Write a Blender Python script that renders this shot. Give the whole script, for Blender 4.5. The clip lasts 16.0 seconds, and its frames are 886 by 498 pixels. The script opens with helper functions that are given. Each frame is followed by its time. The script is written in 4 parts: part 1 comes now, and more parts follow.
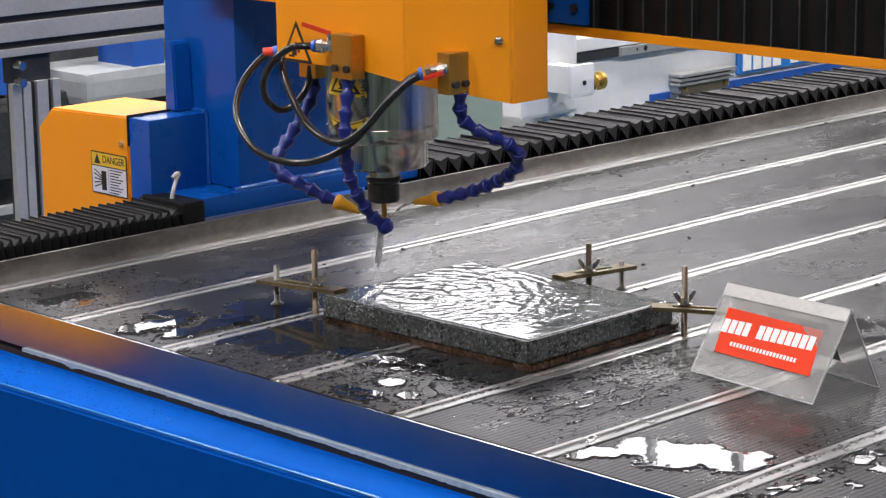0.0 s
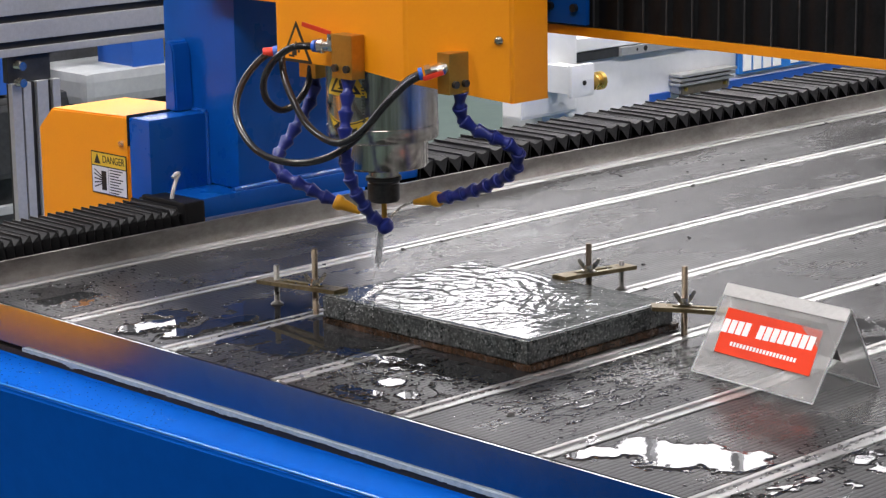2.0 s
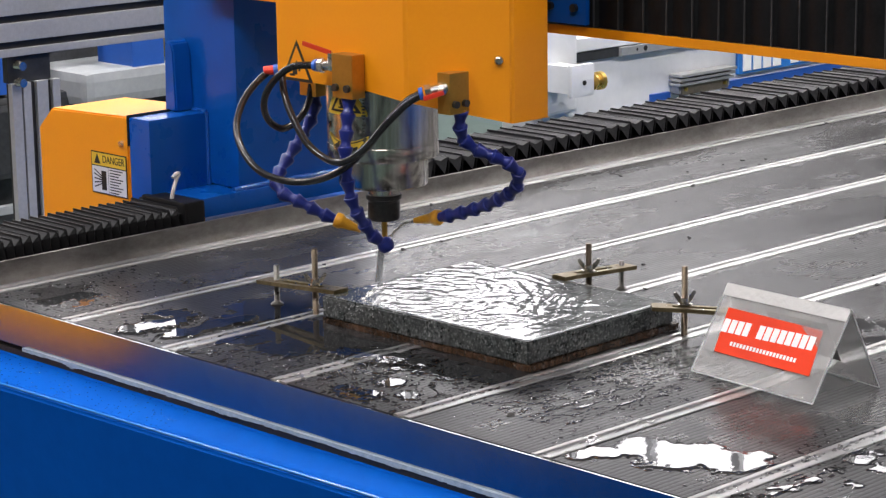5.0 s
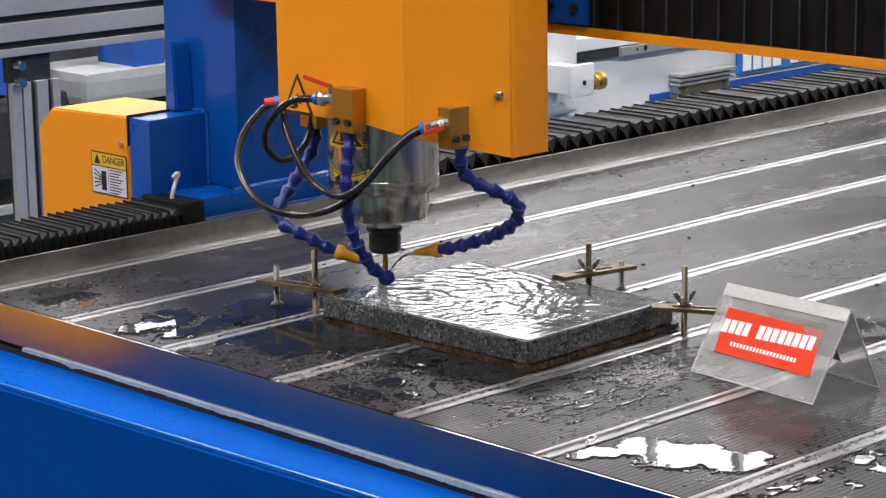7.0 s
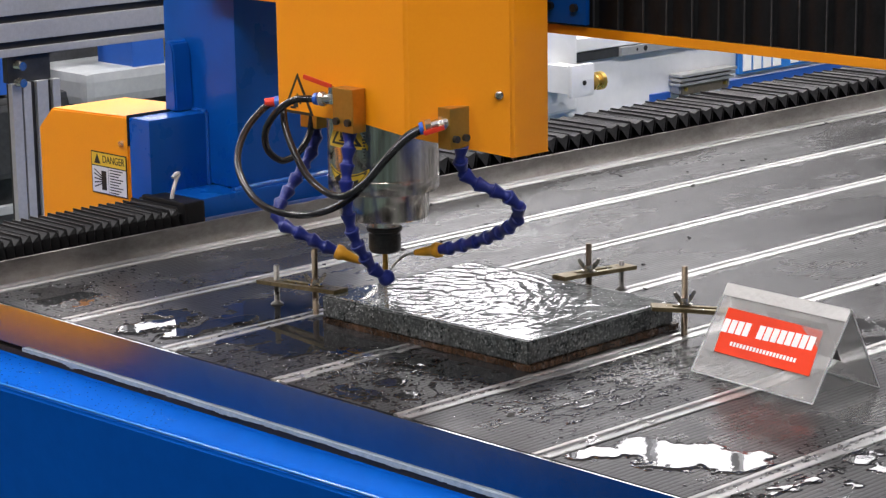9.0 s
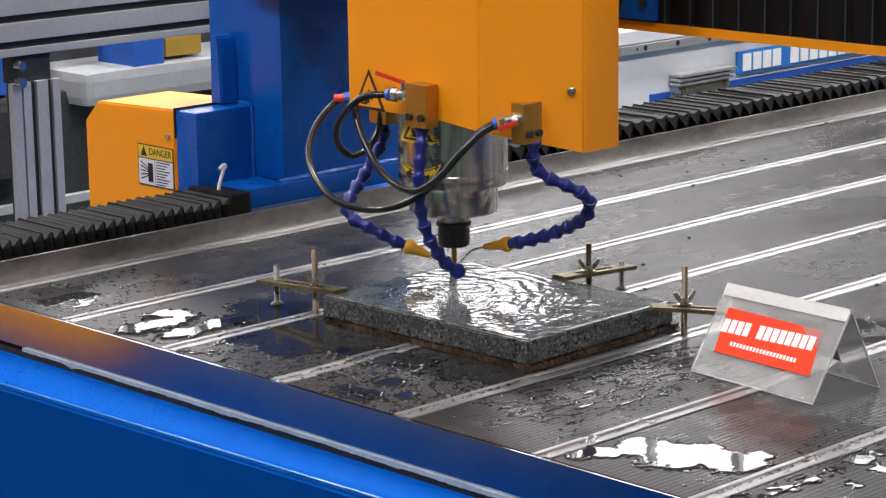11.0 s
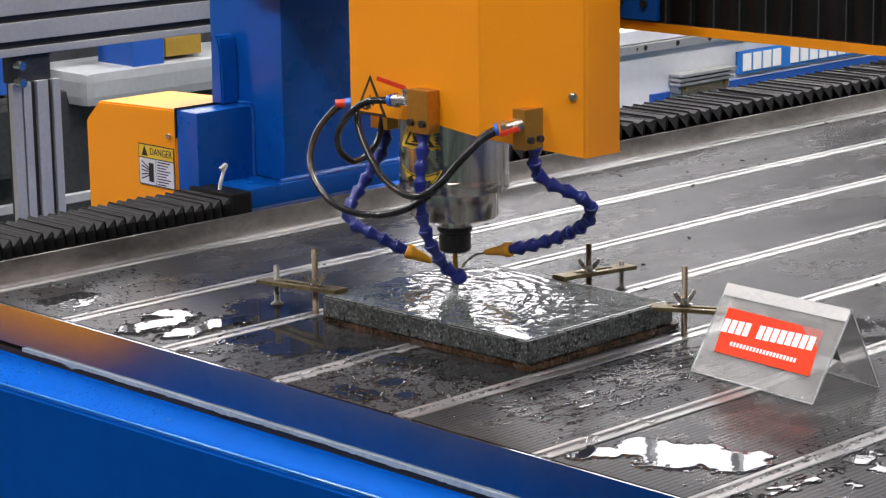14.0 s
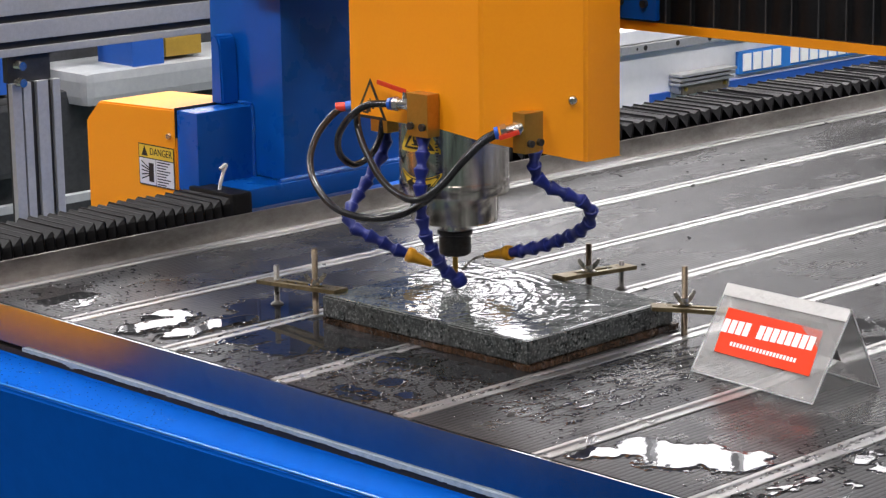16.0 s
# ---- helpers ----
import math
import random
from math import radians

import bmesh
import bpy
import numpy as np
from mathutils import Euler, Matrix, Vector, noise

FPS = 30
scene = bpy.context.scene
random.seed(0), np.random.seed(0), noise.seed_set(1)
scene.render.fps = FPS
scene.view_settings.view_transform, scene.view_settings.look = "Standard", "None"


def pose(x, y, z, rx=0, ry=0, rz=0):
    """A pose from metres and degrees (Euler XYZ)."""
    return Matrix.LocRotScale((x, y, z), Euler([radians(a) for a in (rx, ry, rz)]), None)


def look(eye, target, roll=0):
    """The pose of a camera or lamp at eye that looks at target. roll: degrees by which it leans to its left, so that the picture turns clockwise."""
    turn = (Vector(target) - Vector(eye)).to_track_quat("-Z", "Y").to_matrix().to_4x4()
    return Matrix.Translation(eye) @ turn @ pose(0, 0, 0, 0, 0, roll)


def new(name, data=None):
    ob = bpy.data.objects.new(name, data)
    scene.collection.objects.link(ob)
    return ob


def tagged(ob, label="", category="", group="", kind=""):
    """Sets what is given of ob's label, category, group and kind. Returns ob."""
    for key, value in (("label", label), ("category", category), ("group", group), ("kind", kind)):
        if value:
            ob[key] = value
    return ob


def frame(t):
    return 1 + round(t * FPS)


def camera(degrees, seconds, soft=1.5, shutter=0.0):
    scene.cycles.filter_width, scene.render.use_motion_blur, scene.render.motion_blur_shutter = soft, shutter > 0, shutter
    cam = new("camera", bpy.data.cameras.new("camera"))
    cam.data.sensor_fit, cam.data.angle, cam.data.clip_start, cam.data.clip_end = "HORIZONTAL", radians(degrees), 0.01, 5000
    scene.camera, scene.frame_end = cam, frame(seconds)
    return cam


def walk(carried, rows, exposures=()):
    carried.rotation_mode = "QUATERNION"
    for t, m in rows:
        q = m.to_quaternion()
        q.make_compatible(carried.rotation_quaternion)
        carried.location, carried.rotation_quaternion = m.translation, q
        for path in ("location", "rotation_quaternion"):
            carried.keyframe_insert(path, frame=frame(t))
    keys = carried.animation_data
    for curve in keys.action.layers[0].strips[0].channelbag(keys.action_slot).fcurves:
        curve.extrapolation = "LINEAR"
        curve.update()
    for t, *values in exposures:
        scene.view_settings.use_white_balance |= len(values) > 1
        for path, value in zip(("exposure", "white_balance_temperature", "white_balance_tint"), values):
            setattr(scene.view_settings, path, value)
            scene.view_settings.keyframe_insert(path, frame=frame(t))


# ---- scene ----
cam = camera(21.5324, 16.0, 1.3)
EYE = (-1.9175, -2.7807, 0.84)
VIEW = look(EYE, (EYE[0] + 0.67970, EYE[1] + 0.70077, EYE[2] - 0.21662), -0.779)
walk(cam, [(0, VIEW), (16, VIEW)], exposures=[(0, 0.37, 6500, 15), (16, 0.37, 6500, 15)])

# ---- world, lamps ----
world = bpy.data.worlds.new("hall_sky")
scene.world = world
world.use_nodes = True
wn = world.node_tree.nodes
sky = wn.new("ShaderNodeTexSky")
sky.sky_type, sky.sun_disc = "NISHITA", False
sky.sun_elevation, sky.sun_rotation = radians(48), radians(140)
world.node_tree.links.new(sky.outputs[0], wn["Background"].inputs[0])
wn["Background"].inputs[1].default_value = 0.1


def area_lamp(name, eye, target, sx, sy, watts, colour):
    data = bpy.data.lights.new(name, "AREA")
    data.shape, data.size, data.size_y, data.energy, data.color = "RECTANGLE", sx, sy, watts, colour
    ob = new(name, data)
    ob.matrix_world = look(eye, target)
    return tagged(ob, kind="structure")


# ---- materials ----
def noise_tex(nt, scale, detail=4, rough=0.6, vec=None):
    n = nt.nodes.new("ShaderNodeTexNoise")
    n.inputs["Scale"].default_value, n.inputs["Detail"].default_value, n.inputs["Roughness"].default_value = scale, detail, rough
    if vec:
        nt.links.new(vec, n.inputs["Vector"])
    return n.outputs["Fac"]


def ramp(nt, fac, a, b, lo=0.0, hi=1.0):
    m = nt.nodes.new("ShaderNodeMapRange")
    m.inputs["From Min"].default_value, m.inputs["From Max"].default_value = lo, hi
    m.inputs["To Min"].default_value, m.inputs["To Max"].default_value = a, b
    nt.links.new(fac, m.inputs["Value"])
    return m.outputs[0]


def blend(nt, fac, a, b):
    m = nt.nodes.new("ShaderNodeMix")
    m.data_type = "RGBA"
    nt.links.new(fac, m.inputs["Factor"])
    for sock, v in ((m.inputs[6], a), (m.inputs[7], b)):
        if isinstance(v, tuple):
            sock.default_value = (*v, 1)
        else:
            nt.links.new(v, sock)
    return m.outputs[2]


def coords(nt, stretch=(1, 1, 1)):
    t = nt.nodes.new("ShaderNodeTexCoord")
    m = nt.nodes.new("ShaderNodeMapping")
    m.inputs["Scale"].default_value = stretch
    nt.links.new(t.outputs["Object"], m.inputs["Vector"])
    return m.outputs[0]


def material(name, a, b, rough=(0.3, 0.5), metal=0.0, coarse=6.0, fine=60.0, bump=0.0, stretch=(1, 1, 1), coat=0.0, spread=(0.35, 0.65), gloss=0.5, turned=0.0):
    """Two colours mixed by coarse and fine grain, with roughness and relief that follow the grain."""
    mat = bpy.data.materials.new(name)
    mat.use_nodes = True
    nt = mat.node_tree
    bsdf = nt.nodes["Principled BSDF"]
    vec = coords(nt, stretch)
    big, small = noise_tex(nt, coarse, 5, 0.6, vec), noise_tex(nt, fine, 5, 0.65, vec)
    add = nt.nodes.new("ShaderNodeMath")
    add.operation = "MULTIPLY_ADD"
    add.inputs[1].default_value = 0.5
    nt.links.new(big, add.inputs[0])
    nt.links.new(ramp(nt, small, 0, 0.5), add.inputs[2])
    fac = ramp(nt, add.outputs[0], 0, 1, *spread)
    nt.links.new(blend(nt, fac, a, b), bsdf.inputs["Base Color"])
    nt.links.new(ramp(nt, big, rough[0], rough[1], 0.3, 0.7), bsdf.inputs["Roughness"])
    bsdf.inputs["Metallic"].default_value = metal
    bsdf.inputs["Specular IOR Level"].default_value = gloss
    bsdf.inputs["Coat Weight"].default_value = coat
    bsdf.inputs["Coat Roughness"].default_value = 0.08
    if turned:
        tan = nt.nodes.new("ShaderNodeTangent")
        tan.direction_type, tan.axis = "RADIAL", "Z"
        nt.links.new(tan.outputs[0], bsdf.inputs["Tangent"])
        bsdf.inputs["Anisotropic"].default_value = turned
    if bump:
        bn = nt.nodes.new("ShaderNodeBump")
        bn.inputs["Strength"].default_value, bn.inputs["Distance"].default_value = bump, 0.002
        nt.links.new(small, bn.inputs["Height"])
        nt.links.new(bn.outputs[0], bsdf.inputs["Normal"])
    return mat


def glowing(name, colour, strength):
    mat = bpy.data.materials.new(name)
    mat.use_nodes = True
    bsdf = mat.node_tree.nodes["Principled BSDF"]
    bsdf.inputs["Base Color"].default_value = (*colour, 1)
    bsdf.inputs["Emission Color"].default_value = (*colour, 1)
    bsdf.inputs["Emission Strength"].default_value = strength
    return mat


def clear(name, tint, rough, ior, ripple=0.0, ripple_scale=40.0, haze=0.0, stretch=(1, 1, 1)):
    mat = bpy.data.materials.new(name)
    mat.use_nodes = True
    nt = mat.node_tree
    bsdf = nt.nodes["Principled BSDF"]
    bsdf.inputs["Base Color"].default_value = (*tint, 1)
    bsdf.inputs["Transmission Weight"].default_value = 1 - haze
    bsdf.inputs["Roughness"].default_value, bsdf.inputs["IOR"].default_value = rough, ior
    if ripple:
        bn = nt.nodes.new("ShaderNodeBump")
        bn.inputs["Strength"].default_value, bn.inputs["Distance"].default_value = ripple, 0.004
        nt.links.new(noise_tex(nt, ripple_scale, 3, 0.5, coords(nt, stretch)), bn.inputs["Height"])
        nt.links.new(bn.outputs[0], bsdf.inputs["Normal"])
    return mat


def misty(name, dense):
    """Fine drops in the air: white, and mostly see-through in soft streaks."""
    mat = bpy.data.materials.new(name)
    mat.use_nodes = True
    nt = mat.node_tree
    bsdf = nt.nodes["Principled BSDF"]
    bsdf.inputs["Base Color"].default_value = (0.85, 0.87, 0.9, 1)
    bsdf.inputs["Roughness"].default_value = 0.5
    streak = noise_tex(nt, 1.0, 4, 0.65, coords(nt, (260, 260, 40)))
    nt.links.new(ramp(nt, streak, 0.0, dense, 0.38, 0.72), bsdf.inputs["Alpha"])
    return mat


M = {}
M["orange"] = material("orange_paint", (0.91, 0.305, 0.004), (0.94, 0.335, 0.006), (0.36, 0.46), 0, 3, 220, 0.06)
M["blue"] = material("blue_enamel", (0.0008, 0.074, 0.36), (0.0015, 0.092, 0.44), (0.24, 0.38), 0, 5, 12, 0.30, gloss=0.32)
M["weld"] = material("glossy_blue_weld", (0.002, 0.07, 0.36), (0.01, 0.12, 0.50), (0.07, 0.16), 0, 40, 150, 0.8, gloss=0.9)
# pale dashes mixed into this blue paint the edge's highlight
M["edge_highlight"] = material("pale_highlight_enamel", (0.02, 0.20, 0.60), (0.30, 0.50, 0.80), (0.12, 0.25), 0, 20, 90, 0.1, (1, 0.2, 1), spread=(0.5, 0.7), gloss=0.8)
M["blue_base"] = material("bright_blue_enamel", (0.0003, 0.072, 0.37), (0.0006, 0.086, 0.43), (0.34, 0.46), 0, 4, 30, 0.06, gloss=0.008)
M["black_cloth"] = material("black_bellows_cloth", (0.006, 0.006, 0.0065), (0.014, 0.014, 0.015), (0.40, 0.55), 0, 25, 180, 0.25, gloss=0.19)
M["black_vinyl"] = material("black_beam_vinyl", (0.004, 0.004, 0.0045), (0.010, 0.010, 0.011), (0.40, 0.5), 0, 25, 180, 0.1, gloss=0.22)
M["seam"] = material("dark_grey_seam", (0.035, 0.035, 0.036), (0.06, 0.06, 0.062), (0.35, 0.5), 0, 25, 180)
M["black_rubber"] = material("black_rubber", (0.008, 0.008, 0.009), (0.016, 0.016, 0.018), (0.16, 0.26), 0, 30, 150, 0.05)
M["black_oxide"] = material("black_oxide_steel", (0.03, 0.03, 0.031), (0.075, 0.074, 0.072), (0.28, 0.4), 0.6, 30, 200, 0.1)
# upright pale and dark streaks in the colour stand in for reflections
M["steel"] = material("turned_steel_reflections", (0.32, 0.29, 0.26), (0.78, 0.745, 0.70), (0.12, 0.28), 1.0, 38, 130, 0.08, (1, 1, 0.015), spread=(0.40, 0.60), turned=0.8)
M["plate_steel"] = material("brushed_steel_sheet", (0.27, 0.25, 0.23), (0.46, 0.44, 0.41), (0.28, 0.50), 1.0, 7, 40, 0.15, (1, 1, 2))
M["mirror_steel"] = material("polished_steel_edge", (0.44, 0.47, 0.50), (0.54, 0.57, 0.60), (0.11, 0.17), 1.0, 5, 60, 0.03)
M["alu"] = material("milled_aluminium", (0.42, 0.42, 0.42), (0.62, 0.62, 0.615), (0.30, 0.52), 1.0, 10, 90, 0.1, (0.15, 1, 1))
M["alu_matt"] = material("anodised_aluminium", (0.36, 0.365, 0.37), (0.46, 0.465, 0.47), (0.4, 0.5), 0.5, 5, 90, 0.05)
M["brass"] = material("brass", (0.62, 0.40, 0.10), (0.75, 0.52, 0.16), (0.24, 0.38), 1.0, 20, 120, 0.05)
M["gold_block"] = material("gold_anodised_block", (0.46, 0.255, 0.045), (0.56, 0.32, 0.06), (0.32, 0.44), 0.8, 20, 150, 0.05)
M["nickel"] = material("nickel_fitting", (0.60, 0.57, 0.50), (0.74, 0.70, 0.62), (0.18, 0.3), 1.0, 30, 150)
M["bolt_steel"] = material("zinc_bolt_steel", (0.17, 0.165, 0.155), (0.34, 0.33, 0.31), (0.25, 0.4), 1.0, 30, 150, 0.1)
M["red"] = material("red_plastic", (0.62, 0.030, 0.012), (0.72, 0.045, 0.016), (0.3, 0.4), 0, 30, 150)
M["hose"] = material("violet_blue_plastic", (0.008, 0.017, 0.15), (0.013, 0.025, 0.20), (0.26, 0.36), 0, 40, 200, 0.05)
M["sky_plastic"] = material("light_blue_plastic", (0.02, 0.10, 0.50), (0.03, 0.13, 0.58), (0.3, 0.4), 0, 40, 200)
M["nozzle"] = material("orange_plastic", (0.66, 0.30, 0.014), (0.74, 0.36, 0.022), (0.3, 0.42), 0, 40, 200)
M["yellow"] = material("yellow_label", (0.72, 0.47, 0.035), (0.78, 0.52, 0.05), (0.3, 0.4), 0, 20, 100)
M["ochre"] = material("ochre_paint", (0.28, 0.17, 0.02), (0.36, 0.23, 0.03), (0.4, 0.55), 0, 8, 60)
M["white_label"] = material("white_label", (0.66, 0.66, 0.64), (0.74, 0.74, 0.72), (0.35, 0.5), 0, 20, 100)
M["sealant"] = material("grey_sealant", (0.25, 0.33, 0.40), (0.42, 0.50, 0.57), (0.3, 0.5), 0, 15, 120, 0.3)
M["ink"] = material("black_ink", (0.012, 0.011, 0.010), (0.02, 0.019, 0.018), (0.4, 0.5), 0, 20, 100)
M["white_print"] = material("white_print", (0.82, 0.82, 0.80), (0.88, 0.88, 0.86), (0.4, 0.5), 0, 20, 100)
M["red_print"] = material("red_sticker", (0.78, 0.042, 0.006), (0.83, 0.052, 0.010), (0.4, 0.5), 0, 20, 100, gloss=0.15)
M["white_paint"] = material("white_machine_paint", (0.68, 0.70, 0.70), (0.76, 0.77, 0.77), (0.35, 0.5), 0, 3, 40, 0.03)
M["blue_stripe"] = material("blue_stripe_paint", (0.010, 0.075, 0.34), (0.015, 0.09, 0.40), (0.35, 0.5), 0, 5, 50)
M["sky_stripe"] = material("light_blue_panel_paint", (0.015, 0.16, 0.52), (0.02, 0.19, 0.58), (0.35, 0.5), 0, 5, 50)
M["board"] = material("wet_brown_plywood", (0.016, 0.009, 0.005), (0.15, 0.078, 0.040), (0.15, 0.35), 0, 30, 260, 0.6, (1, 1, 1), spread=(0.42, 0.75))
M["floor"] = material("green_hall_floor", (0.052, 0.080, 0.071), (0.066, 0.098, 0.087), (0.5, 0.65), 0, 2, 30, 0.05, gloss=0.15)
M["wall"] = material("hall_wall_paint", (0.105, 0.105, 0.108), (0.145, 0.145, 0.145), (0.6, 0.8), 0, 0.5, 20, 0.05)
M["pale_paint"] = material("pale_grey_paint", (0.26, 0.28, 0.29), (0.33, 0.35, 0.36), (0.35, 0.5), 0, 3, 40, 0.03)
M["grey_paint"] = material("dark_grey_paint", (0.10, 0.105, 0.11), (0.14, 0.145, 0.15), (0.35, 0.5), 0, 3, 40, 0.03)
M["foot_metal"] = material("brownish_metal", (0.16, 0.13, 0.10), (0.24, 0.20, 0.16), (0.35, 0.5), 0.6, 12, 90, 0.1)
M["dark"] = material("dark_machine_parts", (0.02, 0.022, 0.024), (0.05, 0.052, 0.055), (0.4, 0.6), 0.2, 5, 50)
M["clamp"] = material("yellow_zinc_steel", (0.14, 0.108, 0.052), (0.31, 0.25, 0.135), (0.30, 0.5), 0.8, 25, 160, 0.2)
M["rod"] = material("threaded_rod_steel", (0.12, 0.092, 0.062), (0.25, 0.20, 0.145), (0.3, 0.45), 0.9, 25, 160, 0.2)
M["window_glow"] = glowing("bright_window", (1.0, 1.0, 1.0), 5.0)
M["tube_glow"] = glowing("lamp_tube", (1.0, 0.98, 0.96), 34.0)
# grey tint darkens whatever is seen through the water
M["water"] = clear("grey_tinted_water", (0.27, 0.27, 0.275), 0.02, 1.33, 0.02, 30)
M["ripple"] = clear("rippling_water", (0.95, 0.96, 0.96), 0.06, 1.33, 0.0)
M["spray"] = clear("water_spray", (0.97, 0.98, 0.99), 0.30, 1.12, 0.0, 300, 0.22)
M["mist"] = misty("fine_spray", 0.15)
M["acrylic"] = clear("scratched_acrylic", (0.90, 0.895, 0.88), 0.12, 1.25, 0.08, 60, 0.21)
M["tape"] = clear("clear_tape", (0.92, 0.92, 0.90), 0.25, 1.3, 0.5, 90, 0.58)
M["frosted_edge"] = clear("frosted_acrylic_edge", (0.92, 0.93, 0.93), 0.35, 1.4, 0.3, 200, 0.45)


def granite():
    """Dark wet granite: pale and black crystals a few millimetres wide."""
    mat = bpy.data.materials.new("dark_granite")
    mat.use_nodes = True
    nt = mat.node_tree
    bsdf = nt.nodes["Principled BSDF"]
    vec = coords(nt)
    pale = ramp(nt, noise_tex(nt, 240, 3, 0.6, vec), 0, 0.9, 0.53, 0.68)
    base = blend(nt, ramp(nt, noise_tex(nt, 150, 3, 0.65, vec), 0, 1, 0.35, 0.66), (0.006, 0.008, 0.008), (0.075, 0.084, 0.082))
    col = blend(nt, pale, base, (0.23, 0.24, 0.235))
    nt.links.new(col, bsdf.inputs["Base Color"])
    nt.links.new(ramp(nt, noise_tex(nt, 30, 3, 0.6, vec), 0.16, 0.42, 0.3, 0.7), bsdf.inputs["Roughness"])
    bn = nt.nodes.new("ShaderNodeBump")
    bn.inputs["Strength"].default_value, bn.inputs["Distance"].default_value = 0.5, 0.001
    nt.links.new(noise_tex(nt, 260, 4, 0.7, vec), bn.inputs["Height"])
    nt.links.new(bn.outputs[0], bsdf.inputs["Normal"])
    return mat


M["granite"] = granite()


def wet_panel():
    """Grey ribbed plastic; dry it is scuffed and dull, near the work it is darkened and glossed by water in patches."""
    mat = bpy.data.materials.new("ribbed_table_panel")
    mat.use_nodes = True
    nt = mat.node_tree
    bsdf = nt.nodes["Principled BSDF"]
    vec, long = coords(nt), coords(nt, (0.4, 1, 1))
    sep = nt.nodes.new("ShaderNodeSeparateXYZ")
    nt.links.new(vec, sep.inputs[0])
    near = ramp(nt, sep.outputs["X"], 0.14, -0.20, 0.10, 1.2)
    add = nt.nodes.new("ShaderNodeMath")
    add.operation = "ADD"
    nt.links.new(noise_tex(nt, 7, 6, 0.62, vec), add.inputs[0])
    nt.links.new(near, add.inputs[1])
    wet = ramp(nt, add.outputs[0], 0, 1, 0.50, 0.60)
    dry = blend(nt, ramp(nt, noise_tex(nt, 5, 6, 0.7, long), 0, 1, 0.3, 0.7), (0.026, 0.026, 0.026), (0.053, 0.053, 0.0525))
    spots = ramp(nt, noise_tex(nt, 16, 5, 0.75, vec), 0, 0.75, 0.56, 0.74)
    dry = blend(nt, spots, dry, (0.019, 0.0175, 0.0165))
    haze = ramp(nt, noise_tex(nt, 2.6, 6, 0.7, long), 0, 0.6, 0.52, 0.72)
    dry = blend(nt, haze, dry, (0.092, 0.090, 0.088))
    scuff = blend(nt, ramp(nt, noise_tex(nt, 55, 4, 0.7, long), 0, 0.5, 0.45, 0.8), dry, (0.075, 0.075, 0.0745))
    nt.links.new(blend(nt, wet, scuff, (0.021, 0.0212, 0.022)), bsdf.inputs["Base Color"])
    rough_dry = ramp(nt, noise_tex(nt, 6, 6, 0.68, long), 0.14, 0.38, 0.36, 0.64)
    mix = nt.nodes.new("ShaderNodeMix")
    nt.links.new(wet, mix.inputs[0])
    nt.links.new(rough_dry, mix.inputs[2])
    mix.inputs[3].default_value = 0.30
    bsdf.inputs["Specular IOR Level"].default_value = 0.23
    nt.links.new(mix.outputs[0], bsdf.inputs["Roughness"])
    bn = nt.nodes.new("ShaderNodeBump")
    bn.inputs["Strength"].default_value, bn.inputs["Distance"].default_value = 0.35, 0.0015
    nt.links.new(noise_tex(nt, 120, 4, 0.6, vec), bn.inputs["Height"])
    nt.links.new(bn.outputs[0], bsdf.inputs["Normal"])
    return mat


M["panel"] = wet_panel()

# ---- mesh helpers ----
ORIGIN = {}


def thing(name, at, label, category, group="", kind=""):
    ob = new(name)
    ob.empty_display_size = 0.05
    ob.location = at
    ORIGIN[ob.name] = Vector(at)
    return tagged(ob, label, category, group, kind)


def part(name, bm, mat, parent=None, label="", smooth=False):
    """Links a bmesh, made in world coordinates, as one mesh under a thing or a part."""
    o = ORIGIN.get(parent.name, Vector()) if parent else Vector()
    bmesh.ops.recalc_face_normals(bm, faces=bm.faces)
    if o.length:
        bmesh.ops.translate(bm, verts=bm.verts, vec=-o)
    for f in bm.faces:
        f.smooth = smooth
    me = bpy.data.meshes.new(name)
    bm.to_mesh(me)
    bm.free()
    me.materials.append(M[mat] if isinstance(mat, str) else mat)
    if smooth:
        me.set_sharp_from_angle(angle=radians(38))
    ob = new(name, me)
    if parent:
        ob.parent = parent
        ORIGIN[ob.name] = o
    return tagged(ob, label)


def whole(name, bm, mat, label, category, group="", kind="", smooth=False):
    return tagged(part(name, bm, mat, None, label, smooth), label, category, group, kind)


def box(bm, x0, x1, y0, y1, z0, z1, bevel=0.0, m=None):
    made = bmesh.ops.create_cube(bm, size=1)["verts"]
    bmesh.ops.scale(bm, verts=made, vec=(x1 - x0, y1 - y0, z1 - z0))
    bmesh.ops.translate(bm, verts=made, vec=((x0 + x1) / 2, (y0 + y1) / 2, (z0 + z1) / 2))
    if m is not None:
        bmesh.ops.transform(bm, matrix=m, verts=made)
    if bevel:
        edges = list({e for v in made for e in v.link_edges})
        bmesh.ops.bevel(bm, geom=edges, offset=bevel, segments=2, profile=0.7, affect="EDGES")
    return bm


def B(*a, **k):
    return box(bmesh.new(), *a, **k)


def rod(bm, p, q, r0, r1=None, n=16):
    p, q = Vector(p), Vector(q)
    made = bmesh.ops.create_cone(bm, cap_ends=True, segments=n, radius1=r0, radius2=r0 if r1 is None else r1, depth=(q - p).length)["verts"]
    turn = (q - p).to_track_quat("Z", "Y").to_matrix().to_4x4()
    bmesh.ops.transform(bm, matrix=Matrix.Translation((p + q) / 2) @ turn, verts=made)
    return bm


def C(*a, **k):
    return rod(bmesh.new(), *a, **k)


